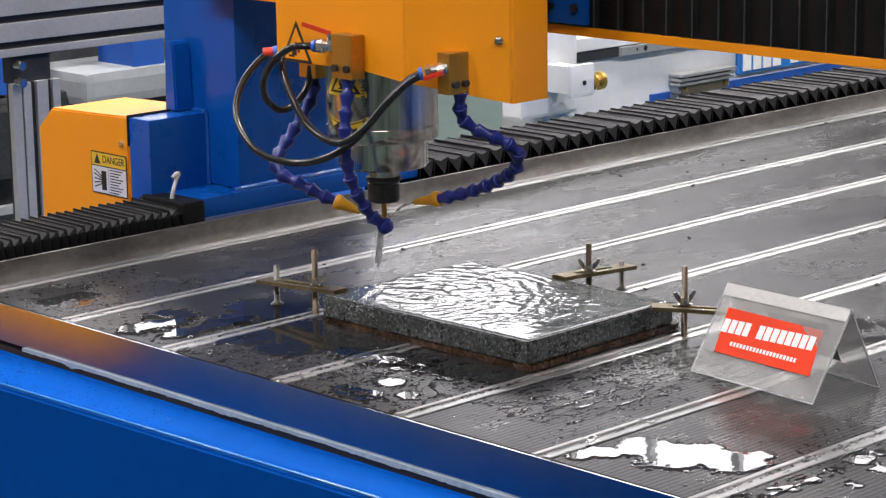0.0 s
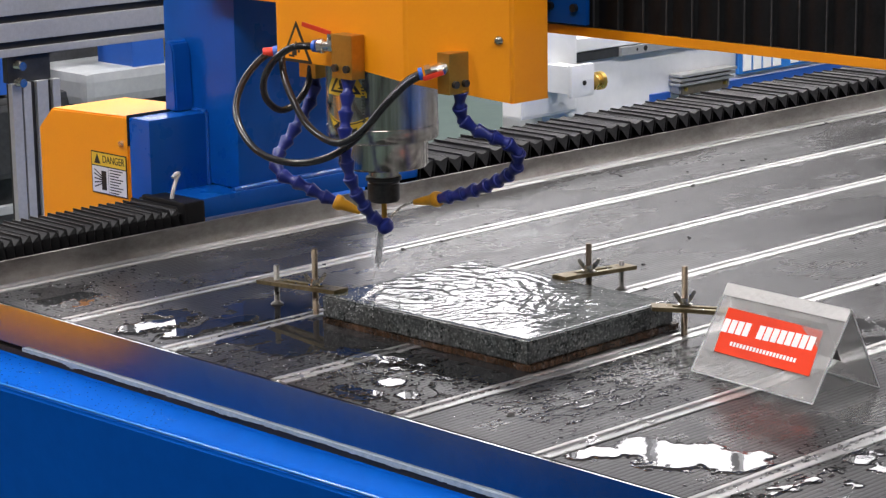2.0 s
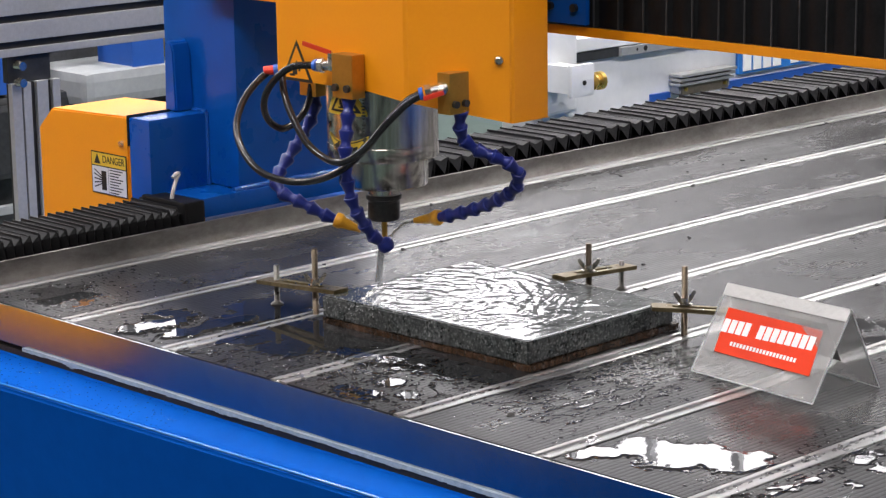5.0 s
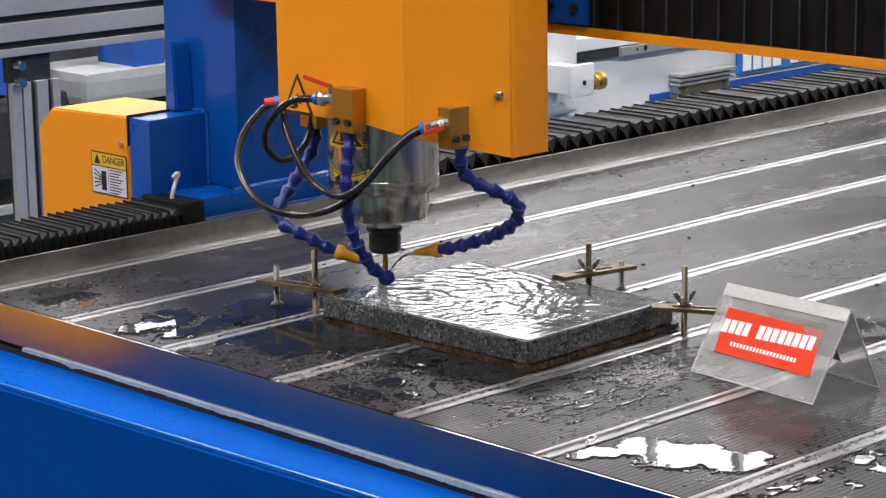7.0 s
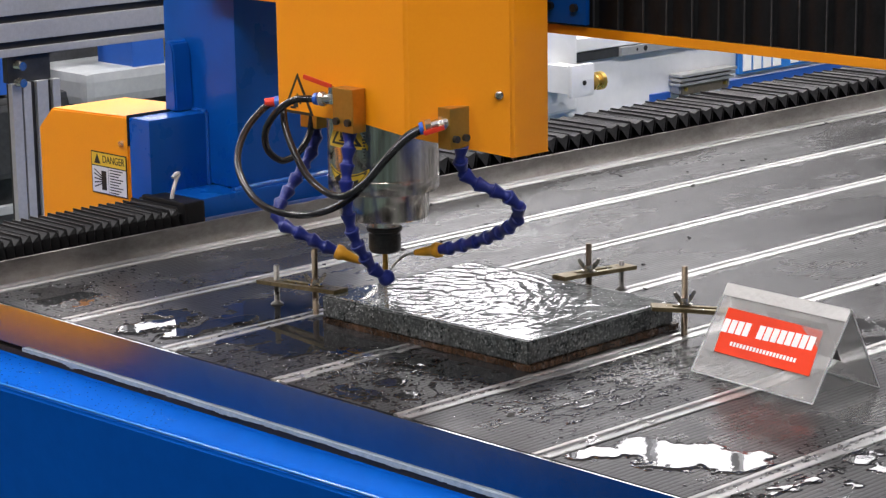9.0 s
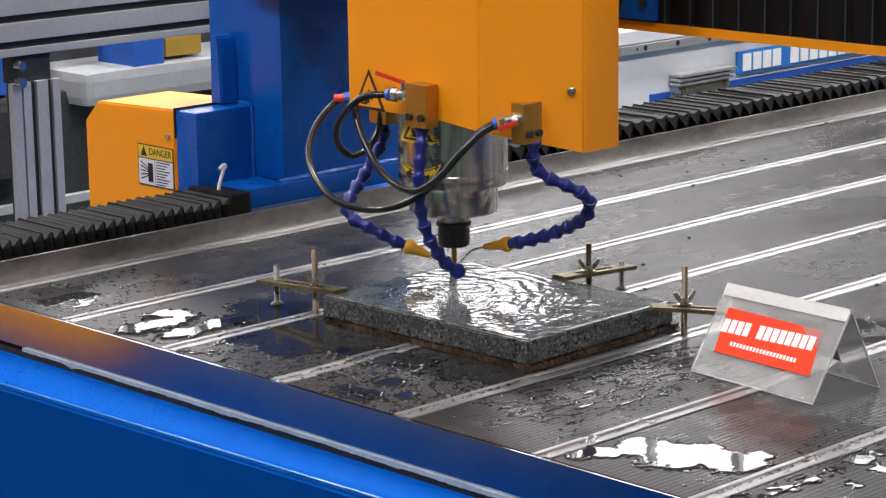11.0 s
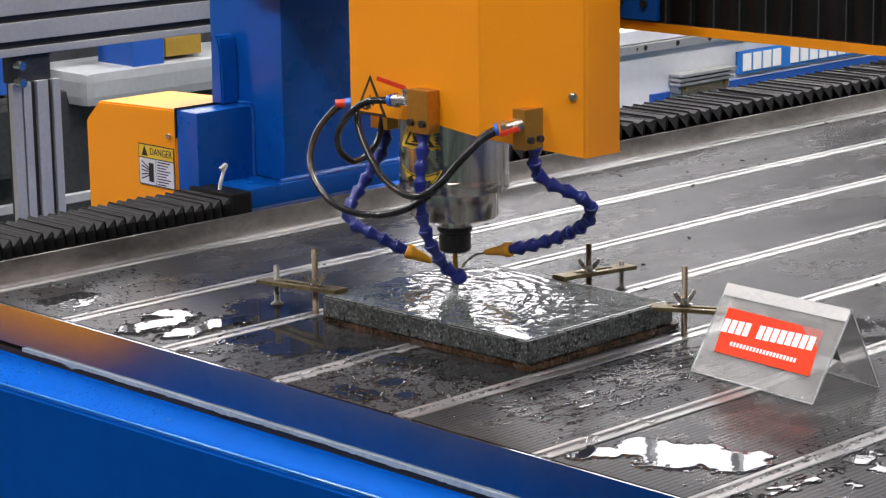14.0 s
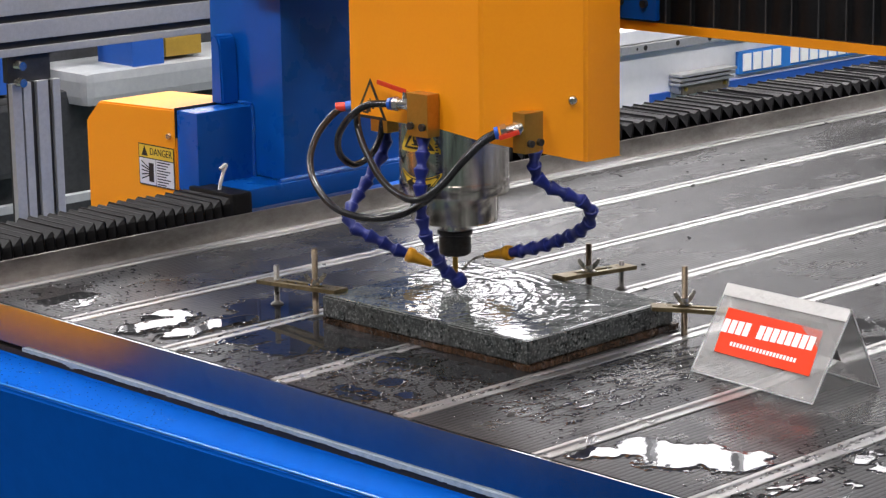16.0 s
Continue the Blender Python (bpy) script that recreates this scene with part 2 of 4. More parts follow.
def lathe(bm, profile, m, n=40):
    """Turns (radius, height) pairs round the z axis of m."""
    rings = []
    for r, z in profile:
        rings.append([bm.verts.new(m @ Vector((r * math.cos(2 * math.pi * i / n), r * math.sin(2 * math.pi * i / n), z))) for i in range(n)])
    for a, b in zip(rings, rings[1:]):
        for i in range(n):
            bm.faces.new((a[i], a[(i + 1) % n], b[(i + 1) % n], b[i]))
    bm.faces.new(rings[0][::-1])
    bm.faces.new(rings[-1])
    return bm


def prism(bm, outline, z0, z1, m=None):
    """An outline of (x, y) pairs raised from z0 to z1."""
    m = m or Matrix()
    lo = [bm.verts.new(m @ Vector((x, y, z0))) for x, y in outline]
    hi = [bm.verts.new(m @ Vector((x, y, z1))) for x, y in outline]
    n = len(lo)
    for i in range(n):
        bm.faces.new((lo[i], lo[(i + 1) % n], hi[(i + 1) % n], hi[i]))
    bm.faces.new(lo[::-1])
    bm.faces.new(hi)
    return bm


def spline(points, n):
    """n points along a smooth line through the given ones, evenly spaced."""
    pts = [Vector(p) for p in points]
    pts = [2 * pts[0] - pts[1]] + pts + [2 * pts[-1] - pts[-2]]
    fine = []
    for a, b, c, d in zip(pts, pts[1:], pts[2:], pts[3:]):
        for k in range(24):
            t = k / 24
            fine.append(0.5 * (2 * b + (c - a) * t + (2 * a - 5 * b + 4 * c - d) * t * t + (3 * b - a - 3 * c + d) * t ** 3))
    fine.append(pts[-2])
    run = [0.0]
    for a, b in zip(fine, fine[1:]):
        run.append(run[-1] + (b - a).length)
    out, j = [], 0
    for i in range(n):
        want = run[-1] * i / (n - 1)
        while j < len(run) - 2 and run[j + 1] < want:
            j += 1
        f = (want - run[j]) / max(1e-9, run[j + 1] - run[j])
        out.append(fine[j].lerp(fine[j + 1], min(1, max(0, f))))
    return out


def tube(points, r, n=60, sides=12):
    bm = bmesh.new()
    pts = spline(points, n)
    side = Vector((0.3, 0.5, 0.8))
    rings = []
    for i, p in enumerate(pts):
        t = (pts[min(i + 1, n - 1)] - pts[max(i - 1, 0)]).normalized()
        side = (side - t * side.dot(t)).normalized()
        up = t.cross(side)
        rings.append([bm.verts.new(p + r * (math.cos(a) * side + math.sin(a) * up)) for a in (2 * math.pi * k / sides for k in range(sides))])
    for a, b in zip(rings, rings[1:]):
        for i in range(sides):
            bm.faces.new((a[i], a[(i + 1) % sides], b[(i + 1) % sides], b[i]))
    bm.faces.new(rings[0][::-1])
    bm.faces.new(rings[-1])
    return bm


def words(text, size, m, mat, parent, name="lettering", wide=1.0):
    """Raised letters in the built-in font, on the plane of m."""
    cu = bpy.data.curves.new(name, "FONT")
    cu.body, cu.size, cu.extrude, cu.align_x, cu.align_y = text, size, 0.0002, "CENTER", "CENTER"
    tmp = new(name, cu)
    me = bpy.data.meshes.new_from_object(tmp.evaluated_get(bpy.context.evaluated_depsgraph_get()))
    bpy.data.objects.remove(tmp)
    bm = bmesh.new()
    bm.from_mesh(me)
    bmesh.ops.transform(bm, matrix=m @ Matrix.Diagonal((wide, 1, 1, 1)), verts=bm.verts)
    return part(name, bm, mat, parent)


def facing(origin, right, up):
    """The pose of a flat label: its x axis along right, y along up."""
    r, u = Vector(right).normalized(), Vector(up).normalized()
    n = r.cross(u).normalized()
    u = n.cross(r)
    return Matrix.Translation(origin) @ Matrix((r, u, n)).transposed().to_4x4()

# ---- the hall ----
FLOOR = -0.8
whole("floor", B(-9, 14, -9, 12, FLOOR - 0.1, FLOOR), "floor", "green painted concrete hall floor", "floor", kind="structure")
whole("ceiling", B(-9, 14, -9, 12, 7.4, 7.6), "wall", "pale sheet ceiling of the hall", "ceiling", kind="structure")
whole("wall_south", B(-9, 14, -9.2, -9, FLOOR, 7.4), "wall", "plain grey hall wall", "wall", kind="structure")


def window_wall(name, along_x, fixed, lo, hi, openings, first):
    """A wall 0.2 m thick with window openings (from, to, sill, head) along it."""
    bm = bmesh.new()

    def slab(a, b, za, zb):
        if along_x:
            box(bm, a, b, fixed, fixed + 0.2, za, zb)
        else:
            box(bm, fixed, fixed + 0.2, a, b, za, zb)
    edge = lo
    for a, b, z0, z1 in openings:
        slab(edge, a, FLOOR, 7.4)
        slab(a, b, FLOOR, z0)
        slab(a, b, z1, 7.4)
        edge = b
    slab(edge, hi, FLOOR, 7.4)
    whole(name, bm, "wall", "grey hall wall with tall bright windows", "wall", kind="structure")
    for i, (a, b, z0, z1) in enumerate(openings):
        window = thing("window_%d" % (i + first), (fixed, a, z0) if not along_x else (a, fixed, z0), "grey metal window frame with bright daylight behind", "window", kind="structure")
        bays = max(3, round((b - a) / 1.04))
        for k in range(bays + 1):
            c = a + (b - a) * k / bays
            if along_x:
                part("mullion", B(c - 0.04, c + 0.04, fixed + 0.06, fixed + 0.14, z0, z1), "alu_matt", window)
            else:
                part("mullion", B(fixed + 0.06, fixed + 0.14, c - 0.04, c + 0.04, z0, z1), "alu_matt", window)
        for z in (z0 + 0.04, z1 - 0.04):
            if along_x:
                part("crossbar", B(a, b, fixed + 0.07, fixed + 0.13, z - 0.035, z + 0.035), "alu_matt", window)
            else:
                part("crossbar", B(fixed + 0.07, fixed + 0.13, a, b, z - 0.035, z + 0.035), "alu_matt", window)
        if along_x:
            pane = B(a - 0.3, b + 0.3, fixed + 0.5, fixed + 0.52, z0 - 0.3, z1 + 0.3)
        else:
            pane = B(fixed + 0.5, fixed + 0.52, a - 0.3, b + 0.3, z0 - 0.3, z1 + 0.3)
        whole("backdrop", pane, "window_glow", "white overcast daylight outside the window", "sky", kind="structure")


window_wall("wall_north", True, 12, -9.2, 14.2, [(-5, -1, 3.0, 6.6), (1, 6, 3.0, 6.6), (8.2, 10.4, 3.4, 6.6), (11.2, 13.8, 4.12, 6.8)], 1)
window_wall("wall_east", False, 14, -9.2, 12, [(-6, -2, 4.8, 7.0), (0, 4, 4.8, 7.0), (7.85, 11.99, 5.25, 7.1)], 5)
whole("wall_west", B(-9.2, -9, -9.2, 12.2, FLOOR, 7.4), "wall", "plain grey hall wall", "wall", kind="structure")

other = thing("neighbour_machine", (-2.0, 1.6, FLOOR), "blue machine with an orange cover standing before the table", "machine")
part("body", B(-3.0, -1.2, 0.13, 3.2, FLOOR, -0.530, bevel=0.004), "blue_base", other)
# out-of-view block added to darken the upper half of the front plate's reflection
part("reflection_block", B(-3.0, -1.204, 0.13, 3.2, -0.535, 0.0, bevel=0.004), "grey_paint", other, "dark grey block that gives the front plate its reflected dark band")
part("cover", B(-1.9, -1.15, 1.45, 2.6, -0.57, 0.25, bevel=0.02), "orange", other, "orange sheet-metal cover")

LAMP_AT = [(x, y) for x in (-3.5, 1.5, 6.5) for y in (-4.0, 0.5, 5.0)]
for x, y in LAMP_AT:
    lamp = thing("ceiling_lamp", (x, y, 5.7), "long white fluorescent hall lamp", "lamp", "hall lamps")
    part("housing", B(x - 0.9, x + 0.9, y - 0.15, y + 0.15, 5.70, 5.78, bevel=0.01), "white_paint", lamp)
    part("diffuser", B(x - 0.86, x + 0.86, y - 0.11, y + 0.11, 5.68, 5.699), "tube_glow", lamp, "glowing lamp tube")
    part("hanger", C((x, y, 5.78), (x, y, 7.4), 0.01), "alu_matt", lamp)
    area_lamp("hall_light", (x, y, 5.62), (x, y, 0), 1.7, 0.6, 158, (1.0, 0.985, 0.97))

# ---- the router's table ----
STEP = 0.24
X_END = 3.3
router = thing("router_table", (0, 0, FLOOR), "large blue machine bed with ribbed grey panels and metal slot rails", "machine")


def table_panel(y0, y1):
    """A ribbed panel: fine ribs along its length."""
    bm = bmesh.new()
    n = int((y1 - y0) / 0.0085)
    p = (y1 - y0) / n
    prof = [(y0, -0.03)]
    for i in range(n):
        a = y0 + i * p
        prof += [(a + 0.0008, 0.0), (a + p - 0.0030, 0.0), (a + p - 0.0022, -0.00023), (a + p - 0.0006, -0.00023)]
    prof += [(y1, -0.03)]
    ends = [[bm.verts.new((x, y, z)) for y, z in prof] for x in (0.004, X_END)]
    k = len(prof)
    for i in range(k):
        bm.faces.new((ends[0][i], ends[1][i], ends[1][(i + 1) % k], ends[0][(i + 1) % k]))
    bm.faces.new(ends[0])
    bm.faces.new(ends[1][::-1])
    return bm


def slot_rail(y):
    """An aluminium rail with an open T slot."""
    bm = bmesh.new()
    prof = [(-0.0165, -0.03), (-0.0165, 0.0004), (-0.0155, 0.0014), (-0.0062, 0.0014), (-0.0054, 0.0007), (-0.0050, -0.0016), (0.0050, -0.0016),
            (0.0054, 0.0007), (0.0062, 0.0014), (0.0125, 0.0014), (0.0135, 0.0004), (0.0135, -0.03)]
    ends = [[bm.verts.new((x, y + a, z)) for a, z in prof] for x in (0.003, X_END)]
    k = len(prof)
    for i in range(k):
        bm.faces.new((ends[0][i], ends[1][i], ends[1][(i + 1) % k], ends[0][(i + 1) % k]))
    bm.faces.new(ends[0])
    bm.faces.new(ends[1][::-1])
    return bm


RAILS = [0.24 - STEP * i for i in range(9)]
for y in RAILS:
    part("slot_rail", slot_rail(y), "alu", router, "bright milled aluminium slot rail")
for y in RAILS:
    part("table_panel", table_panel(y - STEP + 0.0160, y - 0.0185), "panel", router, "dark grey ribbed panel, wet in places")
part("edge_strip", B(0.003, X_END, 0.2545, 0.262, -0.03, 0.0005), "alu", router)
part("table_underframe", B(0.02, X_END, -1.92, 0.30, -0.10, -0.031), "dark", router)
part("side_plate", B(0.002, X_END, 0.262, 0.268, -0.06, 0.038, bevel=0.0012), "plate_steel", router, "upright brushed steel edge plate")
part("front_plate", B(-0.004, -0.0012, -1.95, 0.33, -0.058, 0.0006, bevel=0.0004), "mirror_steel", router, "polished steel front edge plate")
bm = bmesh.new()
for i in range(240):
    y0, y1 = -1.95 + 2.05 * i / 240, -1.95 + 2.05 * (i + 1) / 240
    dz = -0.0025 * abs(noise.noise((y0 * 60, 5.1, 2))) + 0.0016 * noise.noise((y0 * 9, 1.3, 0)) + 0.0012 * noise.noise((y0 * 31, 2.3, 0)) + 0.0015 - 0.012 * max(0, noise.noise((y0 * 17, 7.7, 0)) - 0.32) * (1 + noise.noise((y0 * 90, 1, 1)))
    box(bm, -0.0085 - 0.002 * noise.noise((y0 * 14, 0, 4)), -0.003, y0, y1 + 0.0002, -0.0645 + dz, -0.0575)
part("edge_sealant", bm, "sealant", router, "uneven bead of grey sealant")
# solid black strip stands in for the shade inside the gap
part("gap_shade_strip", B(-0.006, 0.02, -1.95, 0.30, -0.0745, -0.0640), "ink", router, "black strip for the shade in the gap under the edge")
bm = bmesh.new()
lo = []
# foot of the face set back 0.085 so it catches less lamp light
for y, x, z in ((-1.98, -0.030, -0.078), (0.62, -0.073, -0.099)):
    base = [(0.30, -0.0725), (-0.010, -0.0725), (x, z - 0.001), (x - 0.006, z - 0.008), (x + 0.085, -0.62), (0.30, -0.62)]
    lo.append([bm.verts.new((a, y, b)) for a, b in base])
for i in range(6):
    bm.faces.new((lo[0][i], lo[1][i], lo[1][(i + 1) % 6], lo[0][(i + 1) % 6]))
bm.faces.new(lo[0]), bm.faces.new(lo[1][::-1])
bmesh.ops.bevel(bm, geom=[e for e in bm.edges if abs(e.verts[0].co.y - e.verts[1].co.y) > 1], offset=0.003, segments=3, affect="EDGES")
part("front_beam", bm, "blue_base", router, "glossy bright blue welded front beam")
# thin rod added along the edge to carry its painted highlight
part("highlight_rod", C((-0.0318, -1.98, -0.0802), (-0.0748, 0.62, -0.1012), 0.0018, None, 12), "edge_highlight", router, "pale highlight line along the beam's lower edge")
for x in (0.1, 1.6, 3.1):
    for y in (-2.1, 0.4):
        part("leg", B(x - 0.08, x + 0.08, y - 0.08, y + 0.08, FLOOR, -0.10, bevel=0.005), "blue_base", router)
part("long_beam", B(0.30, X_END, -2.32, -1.985, -0.60, -0.03, bevel=0.006), "blue_base", router)
part("long_beam", B(0.30, X_END, 0.30, 0.62, -0.60, -0.02, bevel=0.006), "blue_base", router)

# ---- bellows over the long rail: each fold is a stiff piece that slides ----
def fold_mesh(p, h, deep, flap):
    """One fold of a rail bellows: a trough between two ribs; its front end hangs down as a pointed flap or as a tucked pleat."""
    y0, y1, zb, w = 0.0, deep, -0.05, 0.0016
    verts, faces = [], []

    def add(vs, fs):
        k = len(verts)
        verts.extend(vs)
        faces.extend(tuple(k + i for i in f) for f in fs)
    dip, a, b = 0.0055 if flap else 0.013, 0.42 * p, 0.5 * p
    if flap:
        tip = (b, y0 - 0.006, h - 0.032)
        mid = (a, y0 + 0.0023, h - 0.002 - dip)
        edge = (p, y0 + 0.004, h - 0.002)
        add([(0, y0 + 0.004, h - 0.002), mid, edge, (0, y1, h - 0.002), (a, y1, h - 0.002 - dip), (p, y1, h - 0.002), tip],
            [(0, 1, 4, 3), (1, 2, 5, 4), (0, 6, 1), (1, 6, 2)])
        add([(0, y0 + 0.006, h - 0.004), tip, (p, y0 + 0.006, h - 0.004), (0, y0 + 0.010, zb), (p, y0 + 0.010, zb), (b, y0 + 0.034, zb), (b, y0 + 0.034, h - 0.03)],
            [(0, 3, 6), (3, 5, 6), (2, 6, 4), (4, 6, 5), (0, 6, 1), (1, 6, 2)])
    else:
        c = 0.004
        add([(0, y0 + c, h - 0.001), (a, y0 + c + 0.006, h - 0.002 - dip), (p, y0 + c, h - 0.001), (0, y1, h - 0.001), (a, y1, h - 0.002 - dip), (p, y1, h - 0.001),
             (0, y0, h - 0.010), (a, y0 + 0.009, h - 0.014), (p, y0, h - 0.010), (0, y0 - 0.004, zb), (b, y0 + 0.010, zb), (p, y0 - 0.004, zb)],
            [(0, 1, 4, 3), (1, 2, 5, 4), (0, 6, 7, 1), (1, 7, 8, 2), (6, 9, 10, 7), (7, 10, 11, 8)])
    # rib along the fold, rounded over at its front end
    f = 0.0 if flap else 0.003
    add([(-w, y0 + f, h - 0.004), (w, y0 + f, h - 0.004), (w, y1, h - 0.003), (-w, y1, h - 0.003), (-w * 0.5, y0 + f + 0.003, h), (w * 0.5, y0 + f + 0.003, h), (w * 0.5, y1, h), (-w * 0.5, y1, h),
         (-w, y0 - 0.001 + (0.010 if flap else 0), zb), (w, y0 - 0.001 + (0.010 if flap else 0), zb)],
        [(4, 5, 6, 7), (0, 4, 7, 3), (1, 2, 6, 5), (0, 1, 5, 4), (2, 3, 7, 6), (8, 9, 1, 0)])
    # back
    add([(0, y1, h - 0.002), (a, y1, h - 0.002 - dip), (p, y1, h - 0.002), (p, y1, zb), (0, y1, zb)], [(0, 1, 2, 3, 4)])
    me = bpy.data.meshes.new("fold")
    me.from_pydata(verts, [], faces)
    me.materials.append(M["black_cloth"])
    return me


BELLOWS = []


def rail_bellows(x0, x1, shift0, shift1, n, h, deep, flap, label):
    bel = thing("rail_bellows", (x0, 0.283, 0.034), label, "bellows", "rail bellows")
    p = (x1 - x0) / n
    me = fold_mesh(p * 1.04, h, deep, flap)
    rng = random.Random(n)
    for i in range(n):
        ob = new("fold", me)
        ob.parent = bel
        f0 = i / n
        BELLOWS.append((ob, p * i, rng.uniform(-0.0012, 0.0012), rng.uniform(-1.5, 1.5), shift0 + (shift1 - shift0) * f0))
        ob.matrix_basis = pose(p * i, 0, 0)
    return bel


rail_bellows(-0.12, 0.488, 0.0, 1.0, 35, 0.031, 0.130, False, "black pleated cloth bellows over the machine's rail")
rail_bellows(1.0, 3.32, 1.0, 0.0, 63, 0.033, 0.155, True, "long black pleated cloth bellows over the machine's rail")

# ---- the gantry ----
gantry = thing("gantry", (0.7, 0.4, 0.04), "blue steel gantry with orange covers and black bellows", "machine gantry")
part("foot_plate", B(0.489, 1.0, 0.29, 0.60, 0.037, 0.072, bevel=0.006), "blue", gantry, smooth=True)
part("foot_block", B(0.456, 0.60, 0.382, 0.4400, 0.058, 0.200, bevel=0.005), "blue", gantry, smooth=True)
part("leg_post", B(0.584, 0.89, 0.302, 0.502, 0.071, 1.3, bevel=0.016), "blue", gantry, "thick glossy blue steel post", smooth=True)
part("leg_weld", tube([(0.582, 0.384, 0.20), (0.583, 0.383, 0.16), (0.582, 0.384, 0.12), (0.582, 0.383, 0.07)], 0.0045, 30), "weld", gantry, "shiny lumpy weld seam", smooth=True)
part("top_weld", tube([(0.582, 0.384, 0.200), (0.583, 0.41, 0.201), (0.582, 0.436, 0.200)], 0.0045, 30), "weld", gantry, "shiny lumpy weld seam", smooth=True)
part("foot_weld", tube([(0.57, 0.300, 0.073), (0.7, 0.299, 0.075), (0.95, 0.300, 0.073)], 0.006, 30), "weld", gantry, "shiny lumpy weld seam", smooth=True)
bm = bmesh.new()
lug = [(-0.004, 0.0), (0.0, 0.105), (0.006, 0.120), (0.016, 0.125), (0.024, 0.114), (0.028, 0.0)]
prism(bm, [(0.424 + a, 0.200 + b) for a, b in lug], 0.545, 0.584, Matrix(((0, 0, 1, 0), (1, 0, 0, 0), (0, 1, 0, 0), (0, 0, 0, 1))))
bmesh.ops.bevel(bm, geom=list(bm.edges), offset=0.003, segments=2, affect="EDGES")
part("gusset", bm, "blue", gantry, "rounded blue lifting lug", smooth=True)
part("end_shoe", B(0.446, 0.4885, 0.277, 0.40, 0.030, 0.072, bevel=0.005), "black_cloth", gantry, "black bellows end frame")
part("near_leg", B(0.584, 0.95, -2.30, -2.10, -0.02, 1.3, bevel=0.016), "blue", gantry)
# drive cover
bm = bmesh.new()
cov = [(0.4425, -0.03), (0.709, -0.03), (0.709, 0.155), (0.668, 0.193), (0.4425, 0.2005)]
prism(bm, cov, 0.4555, 0.62, Matrix(((0, 0, 1, 0), (1, 0, 0, 0), (0, 1, 0, 0), (0, 0, 0, 1))))
bmesh.ops.bevel(bm, geom=list(bm.edges), offset=0.003, segments=2, affect="EDGES")
cover = part("drive_cover", bm, "orange", gantry, "orange sheet-metal drive cover", smooth=True)
# thin black strip drawn where the gap beside the cover is shaded
part("cover_gap_shade", B(0.4540, 0.588, 0.4405, 0.4424, 0.150, 0.2035), "ink", gantry, "black strip for the shaded gap beside the cover")
bm = C((0.4555, 0.461, 0.1512), (0.4505, 0.461, 0.1512), 0.0062, 0.005, 14)
part("screw", bm, "nickel", cover)
# hazard label on the drive cover
LBL = facing((0.4545, 0.4995, 0.0930), (0, -1, 0), (0, 0, 1))
lw, lh = 0.1025, 0.0745


def lab(x0, x1, y0, y1, z0, z1):
    return B(x0, x1, y0, y1, z0, z1, m=LBL)


sticker = part("hazard_label", lab(-lw / 2, lw / 2, -lh / 2, lh / 2, 0, 0.0006), "ink", gantry, "yellow and white danger label")
part("header", lab(-lw / 2 + 0.002, lw / 2 - 0.002, 0.013, lh / 2 - 0.002, 0.0004, 0.0010), "yellow", sticker)
part("left_field", lab(-lw / 2 + 0.002, -0.003, -lh / 2 + 0.002, 0.011, 0.0004, 0.0010), "white_label", sticker)
part("right_field", lab(-0.0015, lw / 2 - 0.002, -lh / 2 + 0.002, 0.011, 0.0004, 0.0010), "white_label", sticker)
words("DANGER", 0.0185, LBL @ pose(0.014, 0.0245, 0.0012), "ink", sticker, wide=0.86)
bm = bmesh.new()
prism(bm, [(-0.042, 0.016), (-0.024, 0.016), (-0.033, 0.034)], 0.0009, 0.0013, LBL)
part("triangle", bm, "ink", sticker)
for i in range(9):
    part("text_line", lab(0.002, 0.040 - 0.006 * (i % 3), 0.0065 - 0.005 * i, 0.0085 - 0.005 * i, 0.0009, 0.0012), "ink", sticker)
bm = bmesh.new()
box(bm, -0.022, -0.008, -0.030, 0.004, 0.0009, 0.0013, m=LBL)
for k in range(5):
    prism(bm, [(-0.043, -0.012 + 0.008 * (k - 2)), (-0.043, -0.0095 + 0.008 * (k - 2)), (-0.020, -0.0115 + 0.003 * (k - 2)), (-0.020, -0.0135 + 0.003 * (k - 2))], 0.0009, 0.0013, LBL)
part("pictogram", bm, "ink", sticker)
part("air_tube", tube([(0.458, 0.330, 0.062), (0.461, 0.330, 0.080), (0.470, 0.330, 0.103), (0.476, 0.330, 0.111), (0.472, 0.330, 0.114), (0.462, 0.330, 0.107)], 0.0035, 24, 8), "white_label", gantry, "short clear plastic tube", smooth=True)
# cross beam with its bellows
part("cross_beam", B(0.60, 0.84, -2.3, 0.36, 0.44, 1.0, bevel=0.006), "blue", gantry)
part("bellows_guide", B(0.5525, 0.62, -2.3, 0.36, 0.412, 0.4232), "black_vinyl", gantry)
part("beam_lip", B(0.5495, 0.5522, -2.3, 0.36, 0.4105, 0.4240, bevel=0.0006), "orange", gantry, "orange lower edge of the cross beam")
PANEL = 0.0455
bm = bmesh.new()
row = []
for i in range(58):
    for f, x in ((0.0, 0.5530), (0.12, 0.5580), (0.3, 0.5568), (0.55, 0.5545 + 0.002 * noise.noise((i * 1.7, 0, 0))), (0.8, 0.5560), (0.93, 0.5585)):
        row.append((x, 0.36 - PANEL * (i + f)))
lo = [bm.verts.new((x, y, 0.4245)) for x, y in row]
hi = [bm.verts.new((x, y, 0.98)) for x, y in row]
for i in range(len(row) - 1):
    bm.faces.new((lo[i], lo[i + 1], hi[i + 1], hi[i]))
bellows = part("beam_bellows", bm, "black_vinyl", gantry, "black pleated bellows along the beam", smooth=True)
